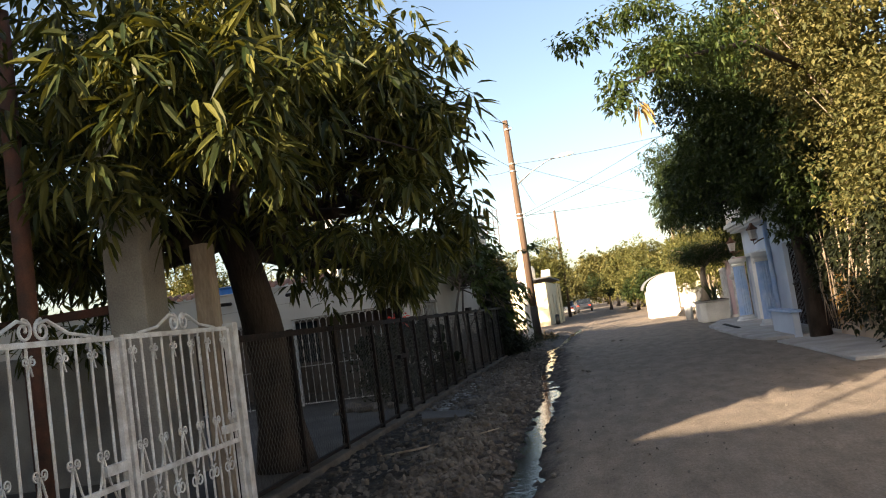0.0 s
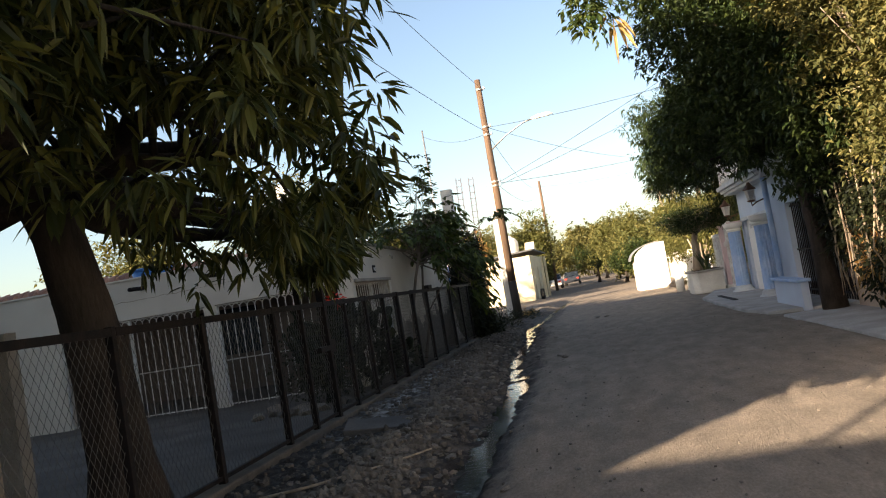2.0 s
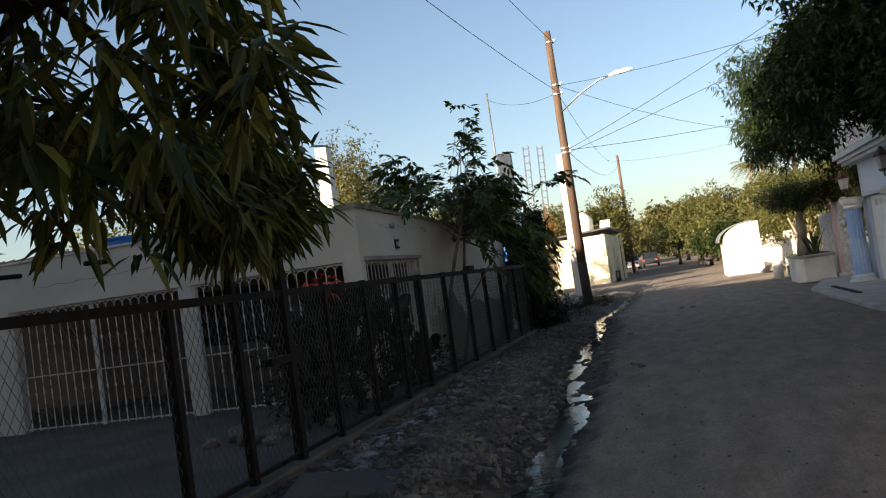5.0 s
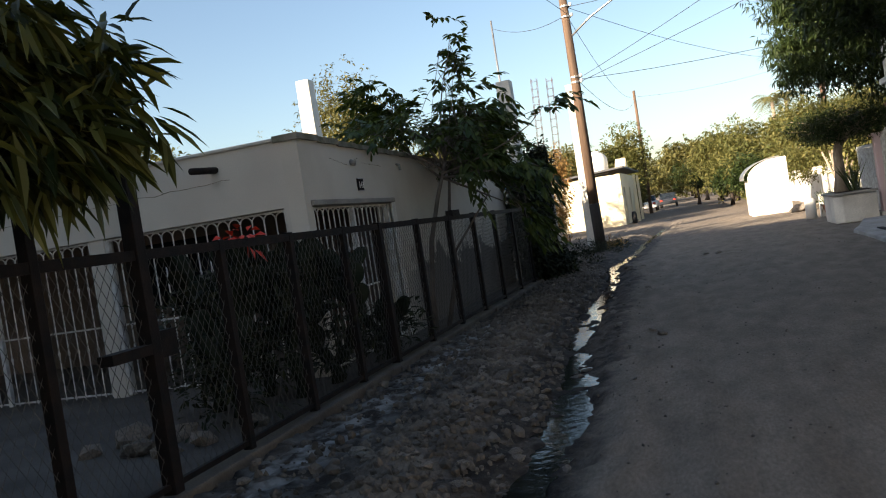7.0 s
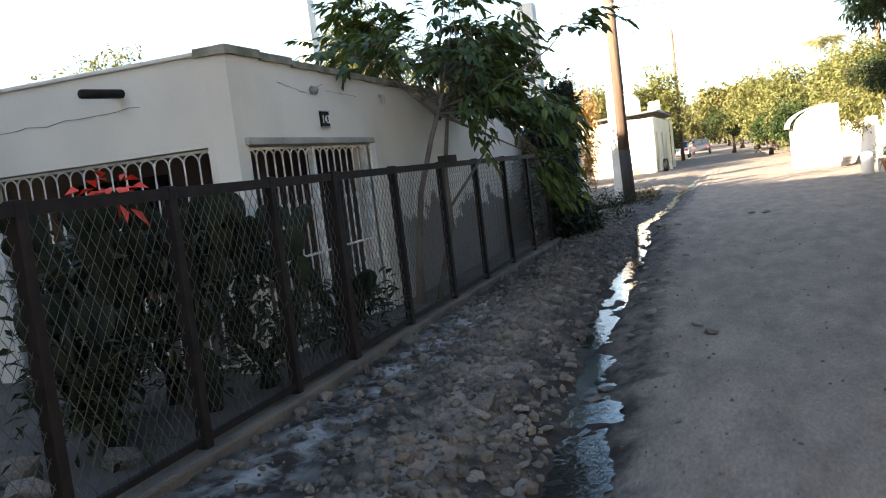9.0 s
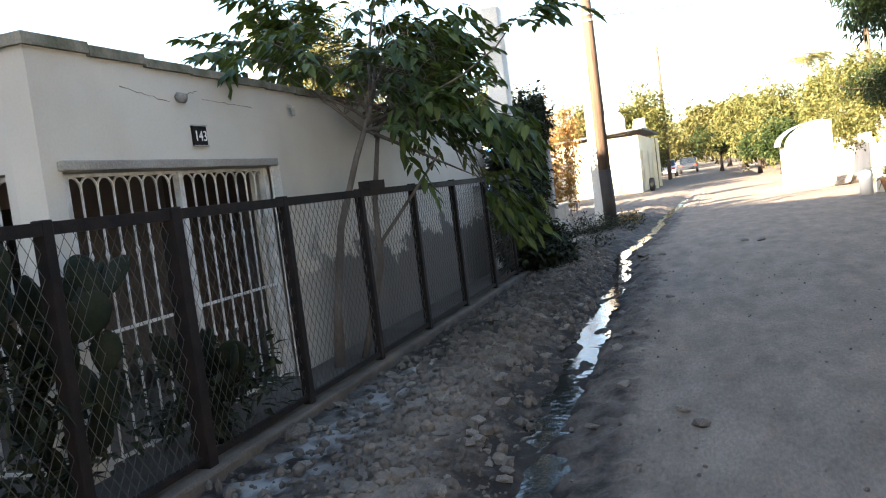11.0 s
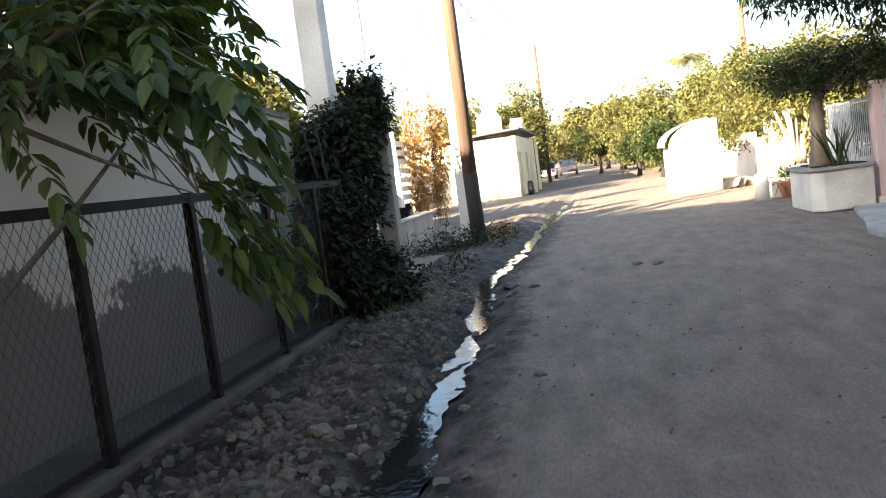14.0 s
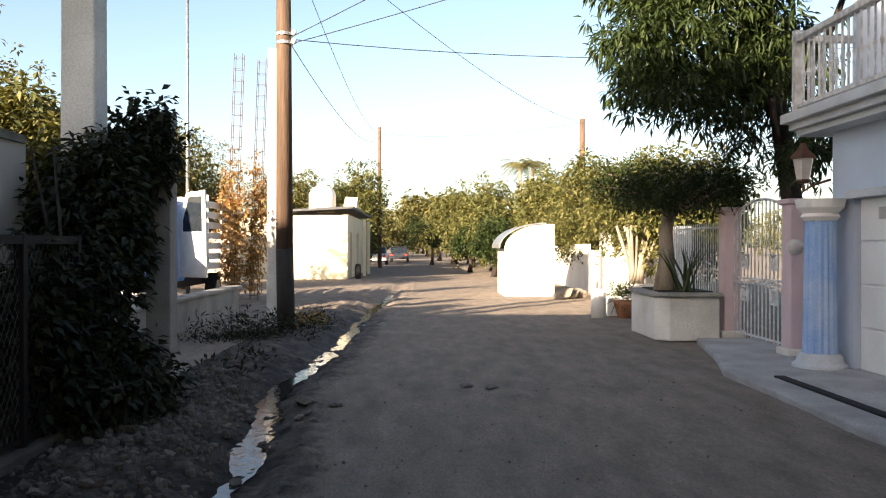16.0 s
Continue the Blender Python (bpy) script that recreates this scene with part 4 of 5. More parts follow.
def utility_pole():
    e = thing("utility_pole", (PX, PY, 0), "tall wooden utility pole with a tarred base and street lamp", "utility pole")
    pts = [(PX + 0.03, PY, -0.1), (PX, PY, 1.48)]
    part("tarred_base", Build().tube(pts, [0.155, 0.152], 16), M["tar"], e, "black tarred foot", True)
    part("shaft", Build().tube([(PX, PY, 1.48), (PX - 0.01, PY, 5), (PX - 0.03, PY, 9.0)], [0.148, 0.13, 0.105], 16), M["pole_wood"], e, smooth=True)
    for z in (5.0, 5.15, 6.9, 7.2, 8.6):
        part("clamp", Build().tube([(PX, PY, z), (PX, PY, z + 0.05)], 0.15, 14), M["metal"], e)
        part("insulator", Build().lathe((PX + 0.17, PY - 0.05, z), [(0, 0.02), (0.02, 0.045), (0.08, 0.04), (0.1, 0.02)], 10), M["white"], e, smooth=True)
    arm = part("lamp_arm", Build().tube([(PX, PY, 6.3), (PX + 0.7, PY - 0.2, 6.75), (PX + 1.4, PY - 0.4, 7.05), (PX + 1.75, PY - 0.5, 7.1)], 0.03, 8), M["metal"], e, smooth=True)
    hd = Build()
    hd.tube([(PX + 1.7, PY - 0.5, 7.1), (PX + 1.95, PY - 0.57, 7.13), (PX + 2.3, PY - 0.66, 7.14), (PX + 2.5, PY - 0.7, 7.12)], [0.05, 0.11, 0.11, 0.03], 10, flat=0.55)
    part("lamp_head", hd, M["concrete_light"], e, "pale street lamp head", True)
    hang(e)


utility_pole()


def plain_pole(x, y, h, r, label, mk="pole_wood"):
    tagged(part("distant_pole", Build().tube([(x, y, 0), (x, y, h)], [r, r * 0.7], 10), M[mk], None, label, True), category="utility pole", group="far utility poles")


plain_pole(-3.2, 78, 10.0, 0.15, "wooden utility pole far down the street")
plain_pole(8.2, 62, 8.2, 0.2, "weathered utility pole behind the hedge trees")
plain_pole(-6.2, 40, 9.0, 0.05, "thin steel mast behind the cream house", "metal")


def cable(a, b, sag, r=0.008):
    a, b = Vector(a), Vector(b)
    pts = [a.lerp(b, k / 14) - Vector((0, 0, 4 * sag * (k / 14) * (1 - k / 14))) for k in range(15)]
    tagged(part("cable", Build().tube(pts, r, 5), M["cable"], None, "black overhead cable strung between poles"), category="cable", group="overhead cables")


P = lambda z: (PX + 0.05, PY, z)
cable(P(8.7), (-4.5, -12, 8.5), 0.7)
cable(P(7.0), (-5.6, -12, 8.0), 0.8)
cable(P(7.0), (-6.2, 40, 8.7), 0.3)
cable(P(7.2), (12, 26, 7.5), 0.5)
cable(P(5.1), (12, 38, 6.5), 0.4)
cable(P(5.1), (10, 22, 9), 0.3)
cable(P(5.1), (-3.2, 78, 9.3), 0.9)
cable(P(6.9), (-3.2, 78, 9.6), 0.9)
cable(P(7.2), (8.2, 62, 8.0), 0.6)
cable(P(5.0), (14, 30, 10), 0.3)
cable((-3.2, 78, 9.5), (8.2, 62, 8.0), 0.4)

# low wall, weeds and the yard with the truck
_w = thing("low_wall", (-4.2, 34, 0), "low limewashed block wall along the yard", "wall", kind="structure")
part("wall_front", Build().box((-4.35, 28.5, -0.05), (-4.15, 36.6, 0.62)), M["concrete"], _w, bevel=0.02)
part("wall_cap", Build().box((-4.4, 28.45, 0.62), (-4.1, 36.65, 0.68)), M["concrete"], _w, bevel=0.015)
hang(_w)


def weeds(at, label, blobs, n, seed, mk="ivy", length=0.12, width=0.03):
    rng = np.random.default_rng(seed)
    tips = [(x, y, max(0.03, z)) for x, y, z in scatter(blobs, n, rng, -0.5)]
    ob = tagged(new("weeds", leaf_mesh("weeds", tips, 8, length, width, -0.5, M[mk], rng)), label, "weeds", kind="stuff")
    return ob


weeds(0, "low weeds round the foot of the utility pole", [(-2.6, 32.0, 0.1, 0.8, 1.2, 0.3), (-3.3, 31.6, 0.1, 0.7, 0.9, 0.4), (-2.2, 34, 0.05, 0.5, 1.4, 0.2), (-2.5, 28.8, 0.02, 0.5, 1.6, 0.1)], 420, 5)
weeds(0, "dry reddish weeds by the road edge", [(-2.3, 33.6, 0.12, 0.4, 0.7, 0.25)], 60, 6, "dry_leaf")


def wheel(parent, c, r=0.42, w=0.24):
    ty = part("wheel", Build().tube([(c[0] - w / 2, c[1], c[2]), (c[0] + w / 2, c[1], c[2])], r, 20), M["rubber"], parent, smooth=False, bevel=0.03)
    part("rim", Build().tube([(c[0] - w / 2 - 0.02, c[1], c[2]), (c[0] + w / 2 + 0.02, c[1], c[2])], r * 0.55, 14), M["metal"], ty)


def truck():
    e = thing("truck", (-6.4, 38, 0), "old blue and white stake-bed truck parked in the yard", "truck")
    x0, x1 = -7.1, -5.15
    part("bonnet", Build().prism([(34.6, 0.75), (34.6, 1.35), (35.0, 1.55), (36.0, 1.65), (36.0, 0.75)], "x", x0 + 0.15, x1 - 0.15), M["truck_blue"], e, bevel=0.05)
    part("cab", Build().prism([(36.0, 0.75), (36.0, 1.65), (36.35, 2.5), (37.4, 2.55), (37.5, 0.75)], "x", x0 + 0.05, x1 - 0.05), M["truck_blue"], e, bevel=0.06)
    part("windscreen", Build().prism([(36.0, 1.7), (36.3, 2.42), (36.28, 2.43), (35.97, 1.7)], "x", x0 + 0.2, x1 - 0.2), M["glass"], e)
    dr = part("open_door", Build().prism([(0, 0.85), (0, 2.1), (-0.2, 2.7), (-0.75, 2.75), (-0.8, 0.85)], "x", -0.03, 0.03), M["truck_white"], e, "open pale truck door", bevel=0.02)
    dr.matrix_basis = Matrix.Translation((x1 + 0.0, 36.9, 0)) @ pose(0, 0, 0, 0, 0, 60)
    part("door_window", Build().prism([(-0.12, 1.85), (-0.12, 2.1), (-0.28, 2.6), (-0.66, 2.62), (-0.68, 1.85)], "x", -0.034, 0.034), M["glass"], dr)
    part("bed", Build().box((x0, 37.7, 0.95), (x1, 42, 1.1)), M["truck_white"], e)
    for k in range(6):
        z = 1.2 + 0.26 * k
        for x in (x0, x1 - 0.04):
            part("slat", Build().box((x, 37.7, z), (x + 0.04, 42, z + 0.16)), M["truck_white"], e)
        part("slat", Build().box((x0 + 0.05, 37.7, z), (x1 - 0.05, 37.74, z + 0.16)), M["truck_white"], e)
    for y in (37.75, 39.2, 40.6, 41.9):
        for x in (x0 - 0.04, x1):
            part("stake", Build().box((x, y - 0.04, 0.95), (x + 0.04, y + 0.04, 2.8)), M["truck_white"], e)
    part("chassis", Build().box((x0 + 0.4, 34.8, 0.55), (x1 - 0.4, 42, 0.75)), M["black_iron"], e)
    part("bumper", Build().box((x0 + 0.1, 34.45, 0.55), (x1 - 0.1, 34.58, 0.75)), M["metal"], e, bevel=0.03)
    for y in (35.3, 40.6):
        for x in (x0 + 0.2, x1 - 0.2):
            wheel(e, (x, y, 0.42))
    hang(e)
    e.location.x -= 0.35
    for c in dr.children:
        c.matrix_parent_inverse = Matrix.Identity(4)


truck()
for i, (x, y, r) in enumerate(((-4.7, 33.2, 0.3), (-5.3, 33.0, 0.35), (-4.9, 34.4, 0.25), (-5.9, 33.6, 0.4), (-6.5, 32.8, 0.3))):
    stone(x, y, r, 0.35 if i == 2 else 0.1, "dark heap of rubble in the yard", "rubble in the yard")


def lattice_column(x, y, h):
    e = thing("rebar_column", (x, y, 0), "bare steel reinforcement column with a dry vine", "rebar column", "rebar columns")
    for sx in (-0.11, 0.11):
        for sy in (-0.11, 0.11):
            part("rod", Build().tube([(x + sx, y + sy, 0), (x + sx + 0.25, y + sy, h)], 0.009, 5), M["rust"], e)
    z = 0.2
    while z < h:
        o = 0.25 * z / h
        q = [(x - 0.11 + o, y - 0.11, z), (x + 0.11 + o, y - 0.11, z), (x + 0.11 + o, y + 0.11, z), (x - 0.11 + o, y + 0.11, z), (x - 0.11 + o, y - 0.11, z)]
        part("stirrup", Build().tube(q, 0.006, 4), M["rust"], e)
        z += 0.3
    rng = np.random.default_rng(int(x * 10) + 500)
    lv = new("vine", leaf_mesh("vine", scatter([(x + 0.1, y, 2.4, 0.4, 0.4, 1.7), (x, y, 0.9, 0.3, 0.3, 0.7)], 300, rng, -0.3), 7, 0.14, 0.06, 0.3, M["dry_leaf"], rng))
    lv.parent = e
    tagged(lv, "dry orange vine")
    hang(e)


lattice_column(-5.25, 40.6, 6.6)
lattice_column(-4.75, 41.2, 6.6)


# ---- sunlit buildings on the far corner ----
def far_building():
    e = thing("house", (-8, 60, 0), "low pale yellow house with a dark sheet roof in sunlight", "house")
    part("front_wall", Build().box((-8.5, 56.8, 0), (-3.6, 57.05, 2.95)), M["yellow_wall"], e)
    for y0, y1, z0 in ((57.05, 58.2, 0), (58.2, 59.3, 2.2), (59.3, 62.5, 0), (62.5, 63.5, 2.2), (63.5, 66, 0), (66, 67, 2.1), (67, 70, 0)):
        part("side_wall", Build().box((-3.85, y0, z0), (-3.6, y1, 3.0)), M["yellow_wall"], e)
    for y0, y1 in ((58.2, 59.3), (62.5, 63.5), (66, 67)):
        part("door", Build().box((-3.8, y0, 0), (-3.74, y1, 2.15)), M["door_wood"], e)
    part("roof", Build().prism([(-8.9, 2.96), (-3.3, 3.25), (-3.3, 3.35), (-8.9, 3.06)], "y", 56.4, 70.2), M["dark_roof"], e)
    part("porch_gable", Build().prism([(58.0, 3.35), (60.0, 3.35), (59.0, 3.9)], "x", -3.9, -3.3), M["yellow_wall"], e)
    part("back_wall", Build().box((-8.5, 69.8, 0), (-3.86, 70, 2.9)), M["yellow_wall"], e)
    for y in (61, 64.5):
        part("porch_post", Build().box((-3.2, y, 0), (-3.05, y + 0.15, 2.9)), M["yellow_wall"], e)
    hang(e)
    t = thing("water_tank", (-5.0, 59, 3.2), "white plastic water tank on the roof", "water tank")
    part("tank_body", Build().lathe((-5.0, 59, 3.15), [(0, 0.6), (0.1, 0.65), (0.9, 0.65), (1.15, 0.5), (1.3, 0.25)], 18), M["white"], t, smooth=True)
    part("tank_lid", Build().lathe((-5.0, 59, 4.44), [(0, 0.27), (0.08, 0.27), (0.12, 0.15)], 14), M["white"], t, smooth=True)
    hang(t)
    w = thing("yard_wall", (-11, 55, 0), "peach rendered yard wall across the lot", "wall", kind="structure")
    part("wall_panel", Build().box((-24, 54.8, 0), (-8.5, 55, 2.6)), M["peach"], w)
    part("wall_top", Build().box((-24, 54.7, 2.6), (-8.5, 55.1, 2.78)), M["dark_roof"], w)
    hang(w)
    tagged(part("dark_tyre", Build().tube([(-3.3, 57.6, 0.35), (-3.05, 57.6, 0.35)], 0.35, 16), M["rubber"], None, "old tyre leaning by the yellow house", bevel=0.05), category="tyre")


far_building()


def car(x, y, mk, label, turn=0):
    e = thing("car", (x, y, 0), label, "car", "cars far down the street")
    w = 0.85
    part("body", Build().prism([(y - 2.1, 0.35), (y - 2.15, 0.7), (y - 1.9, 0.92), (y + 1.1, 0.95), (y + 2.0, 0.8), (y + 2.1, 0.35)], "x", x - w, x + w), M[mk], e, bevel=0.06)
    part("cabin", Build().prism([(y - 1.5, 0.92), (y - 1.0, 1.42), (y + 0.3, 1.45), (y + 0.95, 0.95)], "x", x - w + 0.1, x + w - 0.1), M["glass"], e, bevel=0.05)
    part("roof", Build().box((x - w + 0.12, y - 1.0, 1.43), (x + w - 0.12, y + 0.3, 1.47)), M[mk], e, bevel=0.015)
    for s in (-1, 1):
        part("tail_light", Build().box((x + s * 0.65 - 0.12, y - 2.17, 0.65), (x + s * 0.65 + 0.12, y - 2.1, 0.8)), M["red_flower"], e)
        for q in (-1.3, 1.3):
            wheel(e, (x + s * (w - 0.08), y + q, 0.31), 0.31, 0.18)
    hang(e)


car(-3.9, 88, "car_white", "white car parked far down the street")
car(-2.3, 97, "car_dark", "dark car parked far down the street")

# ---- white arched shelter and the right-hand wall ----
def shelter():
    e = thing("shelter", (3.0, 44, 0), "small whitewashed shelter with a rounded arch roof", "shelter")
    pts = [(2.34, 0), (2.34, 1.45)] + [(3.6 - 1.26 * math.cos(radians(a)), 1.45 + 0.75 * math.sin(radians(a))) for a in range(10, 91, 10)] + [(3.85, 2.2), (3.85, 0)]
    part("front_wall", Build().prism(pts, "y", 43.8, 44.0), M["white"], e)
    part("side_wall", Build().box((2.34, 44.0, 0), (2.5, 46.2, 1.45)), M["concrete_light"], e)
    part("back_wall", Build().box((3.7, 44.0, 0), (3.85, 46.2, 2.1)), M["white"], e)
    b = Build()
    n = 10
    for k in range(n):
        a0, a1 = radians(90 * k / n), radians(90 * (k + 1) / n)
        q = [(3.6 - r * math.cos(a), 1.47 + s * math.sin(a)) for r, s, a in ((1.45, 0.78, a0), (1.45, 0.78, a1), (1.41, 0.74, a1), (1.41, 0.74, a0))]
        b.prism(q, "y", 43.75, 46.3)
    part("arched_roof", b, M["metal"], e, "curved grey sheet roof")
    hang(e)


shelter()


def fluted_column(x, y, h, r, mk, label, group="", cap="cornice", name="column"):
    e = thing(name, (x, y, 0.05), label, "column", group)
    part("plinth", Build().lathe((x, y, 0.0), [(0, r * 1.6), (0.1, r * 1.6), (0.14, r * 1.35), (0.2, r * 1.3), (0.24, r * 1.1)], 24), M["cornice"], e, smooth=False)
    part("shaft", Build().lathe((x, y, 0.24), [(0, r), (h - 0.5, r * 0.88)], 32, 0.1), M[mk], e)
    part("capital", Build().lathe((x, y, h - 0.26), [(0, r * 0.9), (0.05, r * 1.12), (0.09, r * 1.0), (0.16, r * 1.35), (0.26, r * 1.45)], 24), M[cap], e)
    return hang(e)


# ---- two-storey house with the garage ----
GX = 4.95


def lantern(x, y, z):
    e = thing("wall_lantern", (x, y, z), "old bronze wall lantern with clouded glass", "lantern", "wall lanterns")
    part("bracket", Build().tube([(GX, y, z - 0.05), (x + 0.12, y, z - 0.12), (x, y, z - 0.2), (x, y, z - 0.1)], 0.018, 6), M["lantern"], e, smooth=True)
    part("cage", Build().lathe((x, y, z - 0.1), [(0, 0.06), (0.03, 0.1), (0.05, 0.09)], 6), M["lantern"], e)
    part("glass", Build().lathe((x, y, z - 0.05), [(0, 0.085), (0.26, 0.13)], 6), M["old_glass"], e)
    part("cap", Build().lathe((x, y, z + 0.21), [(0, 0.16), (0.03, 0.16), (0.12, 0.07), (0.2, 0.03)], 6), M["lantern"], e)
    hang(e)


def garage_house():
    e = thing("house", (8, 25, 0), "pale blue two-storey house with a garage and balcony", "house")
    part("wall", Build().box((GX, 28.2, 0), (GX + 0.25, 28.7, 2.95)), M["blue_white"], e)
    part("wall", Build().box((GX, 24.3, 2.1), (GX + 0.25, 28.2, 2.95)), M["blue_white"], e)
    part("wall", Build().box((GX, 22.7, 0), (GX + 0.25, 24.3, 2.95)), M["blue_white"], e)
    part("wall", Build().box((GX + 0.25, 28.5, 0), (12, 28.7, 6.0)), M["blue_white"], e)
    part("boundary_wall", Build().box((GX, 13.0, 0), (GX + 0.25, 18.4, 2.2)), M["peach"], e)
    part("wall", Build().box((GX, 18.4, 2.2), (GX + 0.25, 22.7, 2.95)), M["blue_white"], e)
    part("wall", Build().box((6.2, 20, 3.0), (6.4, 28.5, 6.0)), M["blue_white"], e)
    part("wall", Build().box((7.5, 13, 0), (7.7, 28.5, 2.9)), M["blue_white"], e)
    d = part("garage_door", Build().box((GX + 0.1, 24.3, 0.05), (GX + 0.16, 28.2, 2.1)), M["white"], e, "white sectional garage door")
    for k in range(4):
        z = 0.07 + k * 0.51
        part("door_panel", Build().box((GX + 0.075, 24.33, z), (GX + 0.1, 28.17, z + 0.485)), M["white"], d, bevel=0.01)
    for k in range(7):
        y = 24.7 + k * 0.46
        part("door_light", Build().box((GX + 0.066, y, 1.84), (GX + 0.076, y + 0.3, 1.98)), M["old_glass"], d)
    part("lintel", Build().box((GX - 0.06, 24.2, 2.1), (GX, 28.3, 2.2)), M["cornice"], e, bevel=0.01)
    c = Build()
    for k, (o, z0, z1) in enumerate(((0.28, 2.95, 3.03), (0.36, 3.03, 3.12), (0.45, 3.12, 3.24))):
        c.box((GX - o, 22.9, z0), (12, 29.1 + 0.05 * k, z1))
    part("cornice", c, M["cornice"], e, "stepped grey cornice", bevel=0.008)
    g = Build().prism([(18.6, 2.5), (21.3, 3.35), (22.9, 2.9), (22.9, 3.05), (21.3, 3.52), (18.4, 2.66)], "x", GX - 0.4, GX + 0.1)
    part("gable_moulding", g, M["cornice"], e)
    part("gable", Build().prism([(18.5, 2.2), (18.5, 2.6), (21.3, 3.4), (22.7, 2.95), (22.7, 2.2)], "x", GX - 0.02, GX + 0.0), M["blue_white"], e)
    part("arch_window", Build().tube(arc((GX - 0.03, 20.6, 2.3), 0.7, 0, 180, 14, "yz"), 0.035, 6).tube([(GX - 0.03, 20.6, 2.3), (GX - 0.03, 20.6, 3.0)], 0.02, 5).tube([(GX - 0.03, 20.6, 2.3), (GX - 0.03, 20.1, 2.79)], 0.02, 5).tube([(GX - 0.03, 20.6, 2.3), (GX - 0.03, 21.1, 2.79)], 0.02, 5), M["white"], e)
    part("upper_window", Build().box((6.17, 24.5, 3.6), (6.2, 26.5, 5.2)), M["glass"], e)
    part("upper_roof", Build().box((6.0, 19.8, 6.0), (12.2, 28.9, 6.2)), M["cornice"], e)
    part("shield", Build().lathe((0, 0, 0), [(0, 0.14), (0.04, 0.14), (0.05, 0.08)], 8), M["cornice"], e).matrix_basis = Matrix.Translation((GX - 0.01, 25.9, 2.6)) @ pose(0, 0, 0, 0, -90, 0)
    hang(e)
    e.children[-1].matrix_parent_inverse = Matrix.Translation(e.location).inverted()
    r = thing("balcony_railing", (GX - 0.2, 26, 3.24), "white turned-baluster balcony railing", "railing")
    part("hand_rail", Build().box((GX - 0.36, 22.9, 4.14), (GX - 0.24, 29.0, 4.22)), M["white_iron"], r, bevel=0.01)
    part("foot_rail", Build().box((GX - 0.34, 22.9, 3.3), (GX - 0.26, 29.0, 3.35)), M["white_iron"], r)
    for k in range(44):
        y = 22.97 + k * 0.14
        part("baluster", Build().lathe((GX - 0.3, y, 3.35), [(0, 0.016), (0.3, 0.016), (0.36, 0.032), (0.42, 0.016), (0.79, 0.016)], 6), M["white_iron"], r)
    for k in range(10):
        x = GX - 0.15 + k * 0.14
        part("baluster", Build().lathe((x, 28.95, 3.35), [(0, 0.016), (0.3, 0.016), (0.36, 0.032), (0.42, 0.016), (0.79, 0.016)], 6), M["white_iron"], r)
    part("hand_rail", Build().box((GX - 0.24, 28.9, 4.14), (6.3, 29.0, 4.22)), M["white_iron"], r)
    for y in (22.9, 29.0):
        part("corner_post", Build().box((GX - 0.36, y - 0.05, 3.24), (GX - 0.24, y + 0.05, 4.3)), M["white_iron"], r)
    hang(r)
    fluted_column(4.65, 28.4, 2.1, 0.2, "blue", "blue fluted round column with a white capital", "garage columns", "white")
    fluted_column(4.65, 24.2, 2.1, 0.2, "blue", "blue fluted round column with a white capital", "garage columns", "white")
    lantern(4.6, 28.75, 2.42)
    lantern(4.6, 24.6, 2.55)
    tagged(part("globe_lamp", Build().lathe((4.43, 28.6, 1.42), [(0, 0.03), (0.04, 0.08), (0.1, 0.1), (0.16, 0.08), (0.2, 0.03)], 14), M["old_glass"], None, "small white globe lamp on the pillar", True), category="lamp")
    tagged(part("thin_post", Build().tube([(4.75, 23.5, 0), (4.75, 23.5, 2.95)], 0.07, 10), M["blue"], None, "slim dark blue porch post", True), category="post")
    g = thing("iron_gate", (GX, 20.5, 0), "tall dark iron gate below the gable", "gate")
    for k in range(27):
        y = 18.5 + k * 0.155
        part("bar", Build().tube([(GX + 0.1, y, 0.1), (GX + 0.1, y, 2.18)], 0.014, 5), M["black_iron"], g)
    for z in (0.2, 1.1, 2.1):
        part("rail", Build().box((GX + 0.08, 18.45, z), (GX + 0.12, 22.65, z + 0.04)), M["black_iron"], g)
    hang(g)
    pw = thing("planter", (4.2, 20, 0), "low pale blue planter wall by the gate", "planter")
    part("planter_wall", Build().box((4.2, 19.2, 0), (4.35, 21.6, 0.55)), M["blue_white"], pw, bevel=0.015)
    part("planter_cap", Build().box((4.15, 19.15, 0.55), (4.4, 21.65, 0.61)), M["blue"], pw, bevel=0.01)
    hang(pw)


garage_house()
_a = thing("driveway", (4, 26, 0), "worn concrete driveway apron with a rubber strip", "driveway", kind="structure")
part("slab", Build().prism([(3.42, 21.3), (3.6, 19.6), (4.65, 19.1), (5.15, 19.1), (5.15, 31.6), (4.2, 31.6), (3.7, 29.3), (3.4, 28.2), (3.36, 25)], "z", -0.05, 0.07), M["apron"], _a, bevel=0.02)
part("strip", Build().box((3.75, 24.6, 0.07), (3.86, 27.6, 0.09)), M["rubber"], _a)
part("side_slab", Build().prism([(3.85, 13.5), (4.95, 13.0), (4.95, 18.9), (3.7, 18.7)], "z", -0.05, 0.05), M["apron"], _a, bevel=0.02)
hang(_a)


